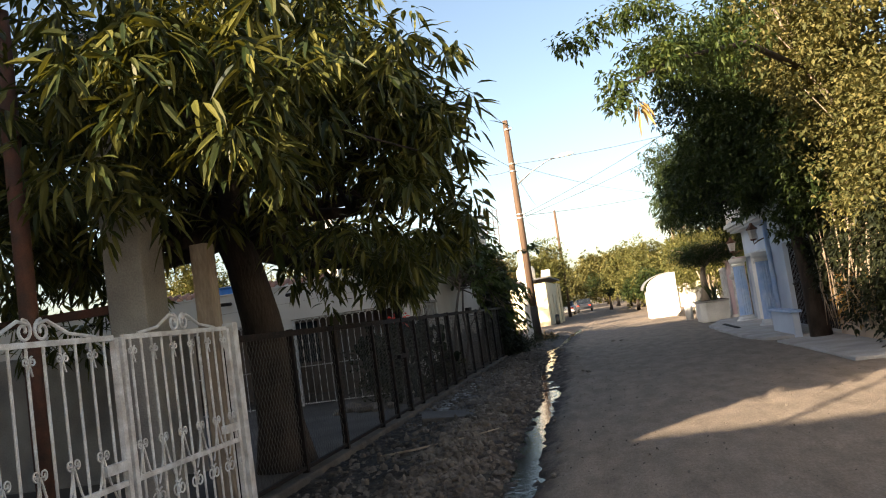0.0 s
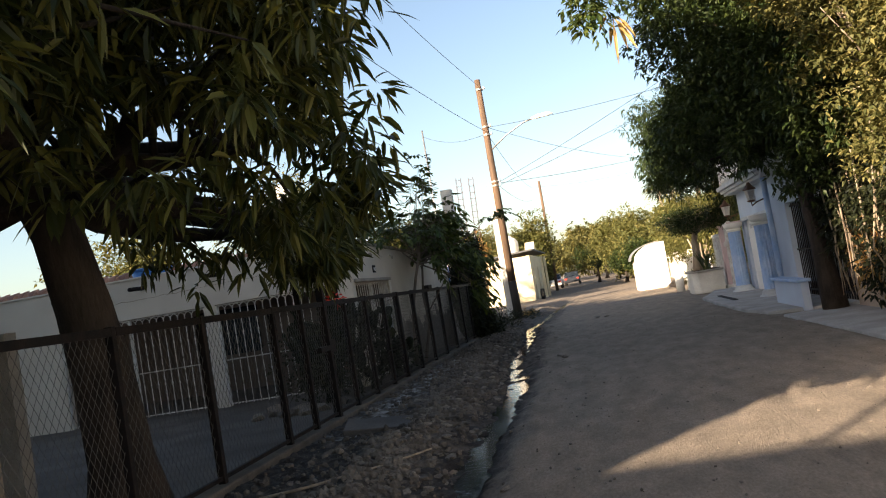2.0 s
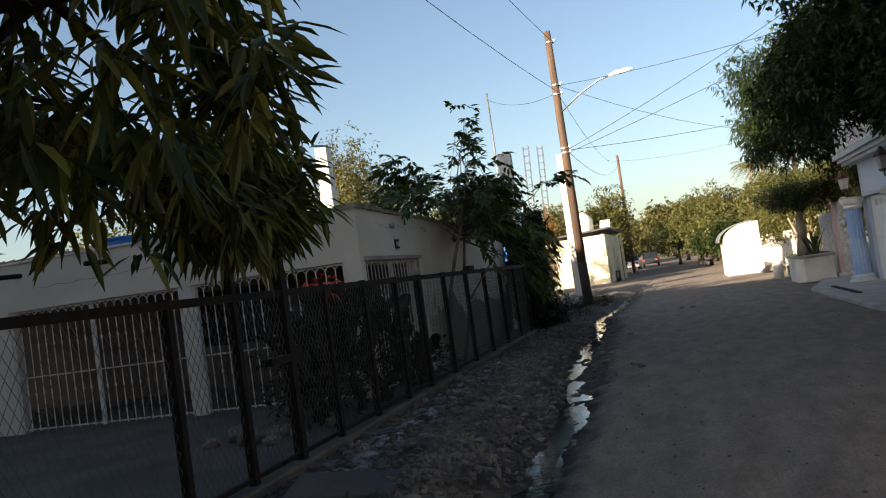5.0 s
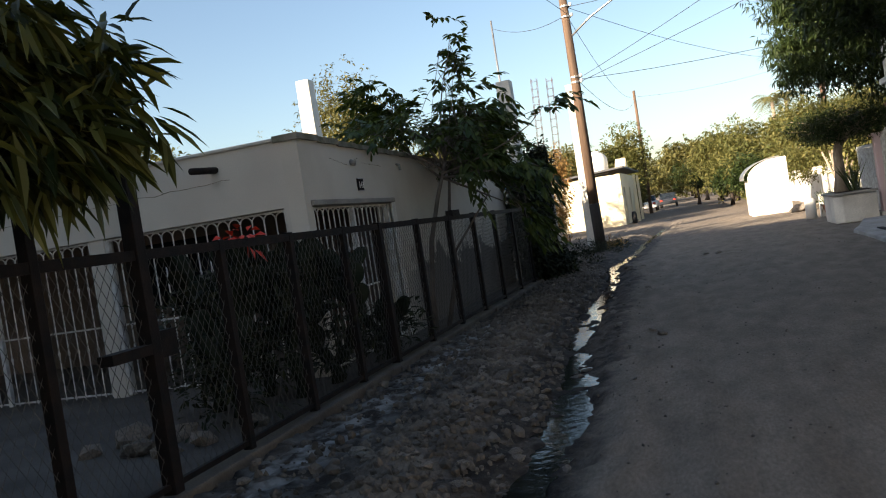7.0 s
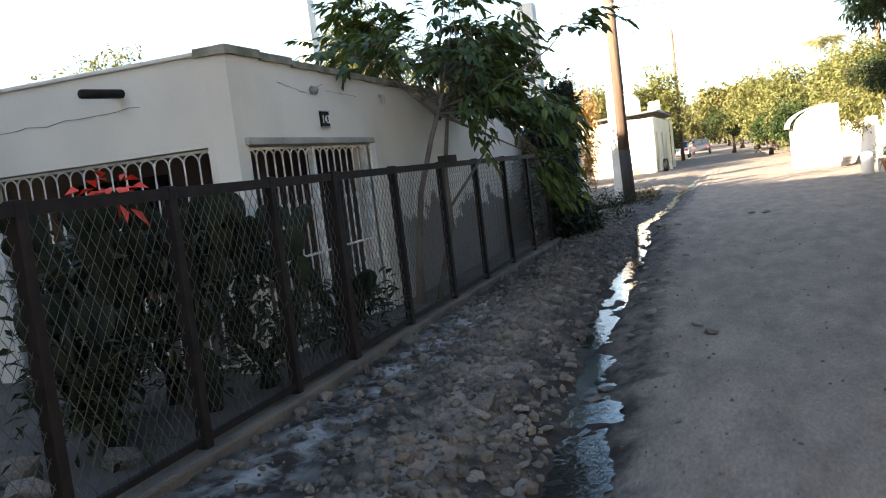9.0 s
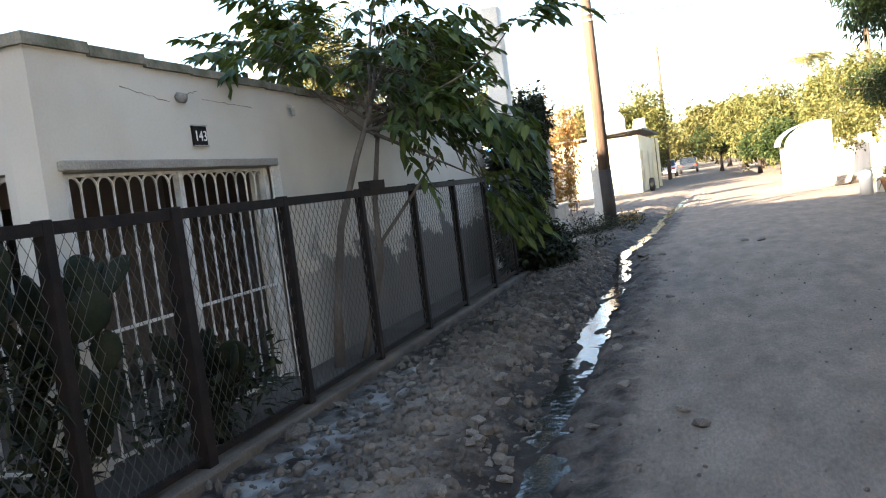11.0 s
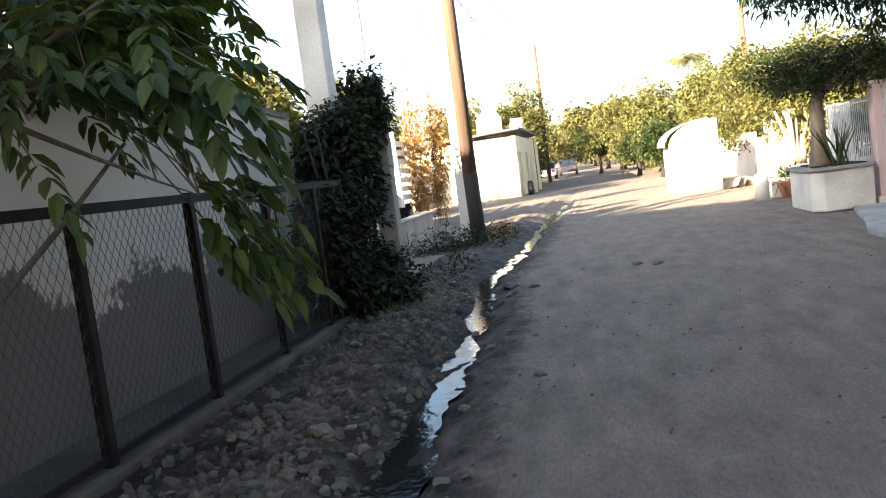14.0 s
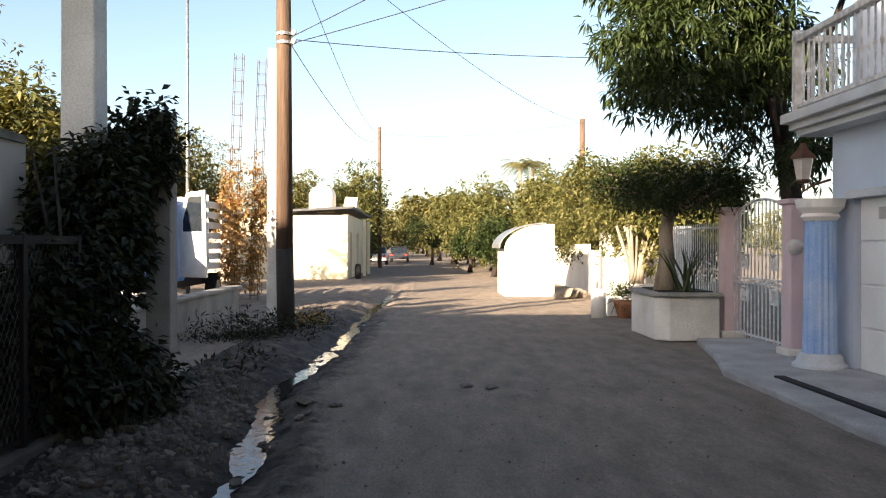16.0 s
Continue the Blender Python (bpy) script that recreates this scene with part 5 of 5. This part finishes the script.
def arched_gate():
    e = thing("arched_gate", (4.88, 30.7, 0.05), "white iron gate with an arched top and square ornaments", "gate")
    y0, y1, x = 29.72, 31.8, 4.88
    n = 15
    top = lambda y: 1.85 + 0.38 * math.sqrt(max(0.0, 1 - ((y - (y0 + y1) / 2) / ((y1 - y0) / 2)) ** 2))
    for k in range(n + 1):
        y = y0 + (y1 - y0) * k / n
        part("bar", Build().tube([(x, y, 0.12), (x, y, top(y))], 0.011, 6), M["white_iron"], e)
    part("arch_rail", Build().tube([(x, y0 + (y1 - y0) * k / 20, top(y0 + (y1 - y0) * k / 20)) for k in range(21)], 0.02, 6), M["white_iron"], e)
    for z in (0.15, 0.95, 1.02):
        part("rail", Build().box((x - 0.015, y0, z), (x + 0.015, y1, z + 0.03)), M["white_iron"], e)
    for y in (y0 + 0.5, y1 - 0.5):
        for z in (0.7, 1.2):
            part("ornament", Build().tube([(x - 0.02, y - 0.1, z), (x - 0.02, y + 0.1, z), (x - 0.02, y + 0.1, z + 0.2), (x - 0.02, y - 0.1, z + 0.2), (x - 0.02, y - 0.1, z)], 0.03, 4).tube([(x - 0.03, y, z + 0.06), (x - 0.03, y, z + 0.14)], 0.04, 6), M["white_iron"], e)
    hang(e)
    for y in (29.55, 32.0):
        p = thing("gate_pillar", (4.88, y, 0), "faded pink square gate pillar with a cap", "pillar", "pink gate pillars")
        part("shaft", Build().box((4.74, y - 0.14, 0), (5.02, y + 0.14, 2.1)), M["pink"], p, bevel=0.015)
        part("cap", Build().box((4.69, y - 0.19, 2.1), (5.07, y + 0.19, 2.17)), M["pink"], p, bevel=0.015)
        part("plinth", Build().box((4.68, y - 0.2, 0), (5.08, y + 0.2, 0.16)), M["concrete_light"], p, bevel=0.015)
        hang(p)
    f = thing("iron_fence", (5.0, 33, 0), "white iron bar fence beside the gate", "fence")
    for k in range(30):
        y = 32.3 + k * 0.12
        part("bar", Build().tube([(5.0, y, 0.1), (5.0, y, 1.95)], 0.011, 5), M["white_iron"], f)
    for z in (0.2, 1.85):
        part("rail", Build().box((4.98, 32.25, z), (5.02, 35.9, z + 0.03)), M["white_iron"], f)
    hang(f)


arched_gate()


def planter():
    e = thing("planter", (4.2, 32.2, 0), "whitewashed masonry planter with peeling paint", "planter")
    part("planter_wall", Build().prism([(3.6, 31.9), (3.8, 31.7), (4.62, 31.72), (4.62, 33.6), (3.75, 33.6), (3.6, 33.4)], "z", 0, 0.72), M["concrete_light"], e, bevel=0.03)
    part("planter_rim", Build().prism([(3.54, 31.87), (3.77, 31.64), (4.65, 31.66), (4.65, 33.65), (3.72, 33.65), (3.54, 33.43)], "z", 0.72, 0.78), M["concrete"], e, bevel=0.015)
    part("soil", Build().prism([(3.7, 31.95), (4.55, 31.85), (4.55, 33.4), (3.8, 33.4)], "z", 0.78, 0.8), M["bark"], e)
    hang(e)
    rng = np.random.default_rng(4)
    a = thing("agave", (4.17, 32.1, 0.8), "spiky agave growing in the planter", "agave")
    b = Build()
    for k in range(26):
        t, s = rng.random() * 6.28, 0.15 + 0.3 * rng.random()
        c = Vector((4.17 + rng.normal() * 0.05, 32.1 + rng.normal() * 0.12, 0.78))
        b.tube([c, c + Vector((s * 0.4 * math.cos(t), s * 0.4 * math.sin(t), 0.35)), c + Vector((s * math.cos(t), s * math.sin(t), 0.6 + 0.2 * rng.random()))], [0.03, 0.025, 0.004], 5, flat=0.3)
    part("leaves", b, M["guava"], a)
    hang(a)


planter()
tree((4.2, 32.4, 0.75), "clipped flat-topped tree growing from the planter", [(4.2, 32.6, 2.55, 1.15, 1.3, 0.5), (3.6, 33.2, 2.6, 0.8, 1.0, 0.4), (4.8, 32.2, 2.5, 0.7, 0.9, 0.5), (3.6, 32.0, 2.35, 0.5, 0.6, 0.3)], 1300, 10, 0.075, 0.04, 0.0, M["dark_leaf"],
     [(3.92, 32.4, 0.75), (3.95, 32.4, 1.3), (3.95, 32.45, 1.8), (4.05, 32.5, 2.2)], 0.15, 10, 21, "pale_bark", gap=-0.3, name="clipped_tree")


def wall_pillar_and_pot():
    w = thing("garden_wall", (5.2, 40, 0), "whitewashed garden wall with square pillars", "wall", kind="structure")
    part("wall_panel", Build().box((5.3, 36, 0), (5.45, 46, 1.4)), M["white"], w)
    for y in (36, 38.4, 40.8, 43.2):
        part("wall_pillar", Build().box((5.15, y - 0.2, 0), (5.5, y + 0.2, 1.95)), M["white"], w, bevel=0.02)
    part("bench_wall", Build().box((3.9, 36.6, 0), (5.1, 36.8, 0.7)), M["white"], w)
    part("far_panel", Build().box((5.3, 46.2, 0), (5.45, 95, 1.6)), M["white"], w)
    hang(w)
    tagged(part("bollard", Build().lathe((3.55, 36.0, 0), [(0, 0.16), (0.55, 0.16), (0.6, 0.13), (0.63, 0.05)], 14), M["white"], None, "short white masonry bollard", True), category="bollard")
    p = thing("plant_pot", (4.15, 36.1, 0), "terracotta pot with a spiky grassy plant", "plant pot")
    part("pot", Build().lathe((4.15, 36.1, 0), [(0, 0.15), (0.3, 0.24), (0.36, 0.26), (0.38, 0.22)], 16), M["terracotta"], p, smooth=True)
    rng = np.random.default_rng(8)
    lv = new("foliage", leaf_mesh("foliage", scatter([(4.15, 36.1, 0.5, 0.3, 0.3, 0.15)], 40, rng, -0.6), 8, 0.3, 0.025, -0.6, M["guava"], rng))
    lv.parent = p
    hang(p)
    for k in range(3):
        stone(3.9 + 0.3 * k, 42.6 + 0.2 * k, 0.28, 0.05, "reddish rubble stone beside the shelter", "rubble by the shelter")


wall_pillar_and_pot()


def root_trunk(x, y, h, seed):
    """A trunk of many twisted stems."""
    rng = np.random.default_rng(seed)
    b = Build()
    for _ in range(11):
        a, r = rng.random() * 6.28, 0.3 * rng.random() ** 0.5
        p = Vector((x + r * math.cos(a), y + r * math.sin(a), 0))
        q = Vector((x + 0.5 * r * math.cos(a + 1), y + 0.5 * r * math.sin(a + 1), h * 0.5))
        s = Vector((x + 2.0 * r * math.cos(a + 1.5), y + 2.0 * r * math.sin(a + 1.5), h))
        b.tube([p, q, s], [0.07, 0.05, 0.03], 7)
    return b


_r = thing("vine_trunk", (4.75, 37.5, 0), "twisted bundle of pale bougainvillea stems", "vine")
part("stem", root_trunk(4.75, 37.5, 2.0, 3), M["pale_bark"], _r, smooth=True)
hang(_r)

# ---- trees on the right ----
tree((5.9, 31.5, 0), "tall dark mango tree rising behind the gate", [(4.2, 31.0, 4.9, 1.7, 1.6, 1.5), (3.4, 30.4, 4.3, 1.1, 1.1, 1.0), (5.4, 31.6, 4.0, 1.1, 1.1, 1.2), (5.0, 30.5, 6.2, 1.9, 1.7, 1.3), (3.4, 30.8, 5.9, 1.2, 1.2, 1.0), (5.3, 30.4, 3.1, 0.7, 0.7, 0.6)],
     2600, 11, 0.2, 0.045, 0.6, M["dark_leaf"], [(5.9, 31.5, 0), (5.8, 31.5, 1.5), (5.5, 31.4, 3.2), (5.3, 31.3, 4.2)], 0.2, 12, 31, gap=-0.12, name="mango_tree")
tree((4.55, 18.4, 0), "broad dark street tree shading the garage", [(3.2, 21.0, 4.2, 1.0, 1.2, 0.9), (4.4, 19.6, 4.6, 2.0, 2.4, 1.6), (3.5, 22.0, 4.1, 1.4, 1.7, 1.1), (5.2, 17.4, 4.3, 1.5, 1.8, 1.7), (4.2, 20.2, 6.6, 2.4, 2.7, 1.7), (5.2, 22.5, 5.0, 1.6, 1.8, 1.4), (4.0, 18.4, 3.3, 0.8, 1.2, 0.7), (5.3, 16.3, 2.9, 0.8, 1.3, 0.9), (4.3, 17.6, 2.7, 0.6, 1.1, 0.6), (4.6, 16.6, 3.6, 1.0, 1.2, 1.0)],
     9200, 10, 0.14, 0.066, 0.35, M["dark_leaf"], [(4.55, 18.4, 0), (4.5, 18.5, 1.2), (4.45, 18.7, 2.4), (4.5, 19.0, 3.6)], 0.17, 14, 41, gap=-0.1, name="street_tree")
tree((5.2, 15.9, 0), "sunlit small-leaved tree with dry hanging vines", [(5.2, 15.0, 4.4, 1.5, 1.7, 1.6), (5.4, 14.0, 3.4, 1.2, 1.5, 1.5), (5.0, 15.2, 2.7, 0.7, 1.3, 0.9), (5.2, 15.4, 6.2, 1.8, 1.9, 1.4), (6.6, 13.0, 4.9, 1.5, 1.6, 1.6), (4.3, 15.8, 5.4, 0.9, 1.1, 0.8), (5.4, 15.6, 2.9, 0.6, 1.0, 0.8)],
     4600, 10, 0.105, 0.065, 0.15, M["olive_leaf"], [(5.15, 15.9, 0), (5.2, 15.8, 1.0), (5.3, 15.6, 2.2), (5.4, 15.4, 3.4)], 0.15, 12, 43, "pale_bark", gap=-0.08, name="street_tree")
_v = thing("hanging_vines", (5.0, 16.4, 0), "dry tangled vines hanging over the pavement", "vine")
_b = Build()
_rg = np.random.default_rng(77)
for k in range(60):
    c = Vector((4.9 + _rg.normal() * 0.18, 16.6 + _rg.normal() * 0.9, 0.25 + 0.4 * _rg.random()))
    _b.tube([c, c + Vector((_rg.normal() * 0.12, _rg.normal() * 0.15, 0.8)), c + Vector((_rg.normal() * 0.15, _rg.normal() * 0.2, 1.8 + 0.8 * _rg.random()))], [0.008, 0.014, 0.016], 5)
part("stem", _b, M["pale_bark"], _v)
_lv = new("leaves", leaf_mesh("leaves", scatter([(4.9, 16.6, 1.0, 0.35, 1.2, 0.6)], 150, _rg, -0.3), 7, 0.11, 0.05, 0.5, M["dry_leaf"], _rg))
_lv.parent = _v
hang(_v)
# a branch that reaches over the road
_o = thing("overhanging_branch", (4.5, 16, 4), "leafy branch reaching out over the road", "branch")
part("branch", Build().tube([(4.6, 15.6, 4.9), (3.2, 14.0, 5.3), (1.9, 12.8, 4.95), (1.0, 12.1, 4.5)], [0.07, 0.05, 0.03, 0.012], 7), M["bark"], _o, smooth=True)
_lv = new("leaves", leaf_mesh("leaves", scatter([(0.95, 12.0, 4.45, 0.35, 0.4, 0.45), (1.6, 12.5, 5.0, 0.5, 0.5, 0.35), (0.5, 12.1, 5.3, 0.5, 0.3, 0.15), (2.6, 13.4, 5.3, 0.8, 0.8, 0.6), (1.4, 12.2, 5.6, 0.8, 0.5, 0.2)], 330, _rg, -0.2), 10, 0.12, 0.05, 0.4, M["guava"], _rg))
_lv.parent = _o
_lv = new("dry_leaf", leaf_mesh("dry_leaf", [(1.15, 12.0, 4.25)], 7, 0.34, 0.06, 1.2, M["dry_leaf"], _rg, fine=True))
_lv.parent = _o
tagged(_lv, "yellowed hanging leaf tuft")
hang(_o)

# ---- hedge trees and far trees ----
def far_tree(x, y, r, h, mk, seed, label, n=900, leaf=0.2, low=0.6):
    rng = np.random.default_rng(seed)
    blobs = []
    for k in range(6):
        a = rng.random() * 6.28
        q = r * (0.25 + 0.35 * rng.random())
        blobs.append((x + q * math.cos(a), y + q * math.sin(a), low + (h - low) * (0.25 + 0.5 * rng.random()), r * (0.45 + 0.2 * rng.random()), r * (0.45 + 0.2 * rng.random()), (h - low) * (0.28 + 0.12 * rng.random())))
    tree((x, y, 0), label, blobs, n, 8, leaf, leaf * 0.5, 0.1, M[mk], [(x, y, 0), (x + 0.05, y, low * 0.6), (x, y + 0.1, low + (h - low) * 0.35)], 0.06 * h ** 0.7, 7, seed, gap=-0.12, scale=0.5, twigs=20)


HL = "sunlit leafy hedge tree behind the garden wall"
for i, (x, y, r, h) in enumerate(((5.9, 38.0, 1.7, 3.8), (5.6, 41.0, 1.8, 3.6), (6.2, 44.5, 2.3, 4.3), (6.4, 48, 2.6, 4.6), (6.0, 52, 2.7, 4.8), (6.8, 57, 3.2, 5.6), (5.2, 63, 3.0, 5.4), (4.2, 70, 3.0, 5.6), (3.4, 78, 3.2, 5.8))):
    far_tree(x, y, r, h, "bright_leaf", 100 + i, HL, 1700 if i < 5 else 1300, 0.16 if i < 5 else 0.26, 0.6)
for i, (x, y, r, h) in enumerate(((3.4, 60, 1.6, 3.0), (2.6, 67, 1.6, 2.9), (0.6, 86, 2.2, 3.6))):
    far_tree(x, y, r, h, "dark_leaf", 130 + i, "dark rounded tree at the road edge", 600, 0.2, 0.8)
FL = "tree with thinning olive crown beyond the yellow house"
for i, (x, y, r, h) in enumerate(((-6.5, 76, 3.8, 7.6), (-7.0, 84, 3.6, 6.4), (-9.5, 72, 3.6, 6.6), (-4.8, 73, 1.7, 4.0), (-8.5, 95, 4.6, 7.2), (-9.5, 115, 5, 7.5), (2.6, 90, 4.0, 6.4), (1.6, 105, 4.5, 7.0), (0.5, 140, 6.0, 8.0), (-10, 150, 7.0, 9), (8, 130, 7.0, 9), (-9, 135, 7.0, 9), (0, 190, 9, 11))):
    far_tree(x, y, r, h, "olive_leaf" if i % 3 else "bright_leaf", 150 + i, FL, 1200, 0.3 if y < 100 else 0.5)
BL = "broad leafy tree behind the houses"
for i, (x, y, r, h, mk) in enumerate(((-5.8, 30.5, 1.2, 3.9, "bright_leaf"), (-12, 41, 3.3, 8.6, "olive_leaf"), (-8.3, 47, 2.2, 5.2, "olive_leaf"), (-12.5, 62, 3.4, 6.8, "olive_leaf"), (-9.4, 49, 1.6, 3.7, "bright_leaf"), (-16, 30, 3.0, 5.5, "bright_leaf"), (-18, 48, 4, 7, "olive_leaf"))):
    far_tree(x, y, r, h, mk, 180 + i, BL, 2600 if y < 48 else 900, 0.17)


def distant_wood():
    """The line of trees that ends the street and stands behind the lots."""
    rng = np.random.default_rng(900)
    tips = []
    for x in np.arange(-75, 76, 5.0):
        y = 165 + 20 * rng.random() - 0.35 * abs(x)
        tips += scatter([(float(x), y, 3.0, 4.5, 3, 3.4), (float(x) + 2, y + 2, 5.5, 3, 2.5, 2.2)], 190, rng, -0.3, 0.3)
    tagged(new("distant_wood", leaf_mesh("distant_wood", [(a, b, max(0.1, c)) for a, b, c in tips], 7, 0.6, 0.35, 0.1, M["olive_leaf"], rng, 3.0)), "hazy line of olive trees at the far end", "trees", kind="stuff")


distant_wood()


def creeper():
    rng = np.random.default_rng(78)
    e = thing("creeper", (4.65, 15.8, 0), "dark creeper covering the wall under the street trees", "creeper")
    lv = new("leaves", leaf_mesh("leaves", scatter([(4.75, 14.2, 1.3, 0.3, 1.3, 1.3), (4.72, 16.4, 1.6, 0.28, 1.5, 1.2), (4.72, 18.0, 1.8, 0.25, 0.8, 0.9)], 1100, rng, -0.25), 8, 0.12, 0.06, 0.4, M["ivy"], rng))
    lv.parent = e
    hang(e)


creeper()


def palm(x, y, h, seed, label):
    rng = np.random.default_rng(seed)
    e = thing("palm_tree", (x, y, 0), label, "palm")
    part("trunk", Build().tube([(x, y, 0), (x + 0.1, y, h * 0.5), (x, y, h)], [0.22, 0.16, 0.14], 10), M["pale_bark"], e, smooth=True)
    b = Build()
    for k in range(26):
        a, up = 2.4 * k, 0.9 - 1.3 * rng.random()
        for s in range(9):
            t = 0.3 + 0.14 * s
            c = Vector((x, y, h)) + Vector((math.cos(a) * t, math.sin(a) * t, up * t - 0.42 * t * t))
            for sd in (1, -1):
                q = Vector((-math.sin(a) * sd, math.cos(a) * sd, -0.5)) * 0.42
                b.tube([c, c + q + Vector((math.cos(a), math.sin(a), 0)) * 0.2], [0.025, 0.006], 3)
    part("fronds", b, M["olive_leaf"], e)
    hang(e)


palm(7.5, 84, 8.0, 1, "palm tree above the hedge trees")
palm(9.0, 88, 8.4, 2, "palm tree above the hedge trees")
palm(-17, 52, 6.6, 3, "short palm tree behind the cream house")

# ---- unseen shade casters left and behind, and walls that close the street ----
# A plain added mass, out of view, that keeps the sun off.
def block(x0, y0, x1, y1, h, label):
    e = thing("house", ((x0 + x1) / 2, (y0 + y1) / 2, 0), label, "house")
    part("walls", Build().box((x0, y0, 0), (x1, y1, h)), M["cream_plain"], e)
    part("roof", Build().box((x0 - 0.3, y0 - 0.3, h), (x1 + 0.3, y1 + 0.3, h + 0.2)), M["concrete"], e)
    hang(e)


# The gap between these added blocks leaves the sunlit strip on the road.
block(-16, -4.2, -9.3, -1.6, 7.5, "plain cream two-storey block, unseen, added to shade the road")
block(-16, -1.2, -9.3, 9.3, 12.6, "plain cream three-storey block, unseen, added to shade the houses and road")
block(-20, 9.8, -12.3, 12.7, 10.2, "plain cream three-storey block, unseen, added to shade the farther road")
block(-16, -15, -9.3, -8.8, 7.2, "plain cream two-storey block, unseen, added to shade the near road")
# Unseen pole, put here for the diagonal shadow across the sunlit strip.
plain_pole(-9.0, -5.7, 8.2, 0.06, "thin unseen pole added to cast a shadow line on the road", "metal")
# Added house out of view; its roof shades the road's near left part.
_n = thing("house", (-8, 0, 0), "plain cream pitched-roof house, unseen, added to shade the near road", "house")
part("walls", Build().box((-9, -7, 0), (-4.6, 2.2, 2.5)), M["cream_plain"], _n)
part("roof", Build().prism([(-9.2, 2.5), (-4.3, 2.5), (-6.8, 3.4)], "y", -7.3, 2.5), M["dark_roof"], _n)
hang(_n)
# Added tree out of view; crown set so its shadow covers the near right road.
tree((-4.4, -5.5, 0), "large unseen tree added to shade the near road", [(-3.9, -1.9, 3.3, 1.5, 1.3, 0.9), (-4.4, -4.5, 4.2, 2.0, 1.6, 1.6), (-2.6, -5.2, 4.0, 1.9, 1.6, 1.6), (-3.2, -6.8, 4.2, 2.2, 2.0, 1.8), (-0.8, -6.4, 4.2, 2.0, 1.8, 1.6)], 2000, 10, 0.2, 0.06, 0.4, M["mango"], [(-4.4, -5.5, 0), (-4.4, -5.5, 1.2), (-4.2, -5.5, 2.6)], 0.25, 10, 61, gap=-0.3, name="street_tree")
tagged(part("back_wall", Build().box((-3.4, -16, 0), (10, -15.7, 2.4)), M["cream_plain"], None, "plain cream wall closing the street", kind="structure"), category="wall")
tagged(part("side_wall", Build().box((6.0, -15.7, 0), (6.2, 12.9, 2.2)), M["cream_plain"], None, "plain cream wall along the road", kind="structure"), category="wall")
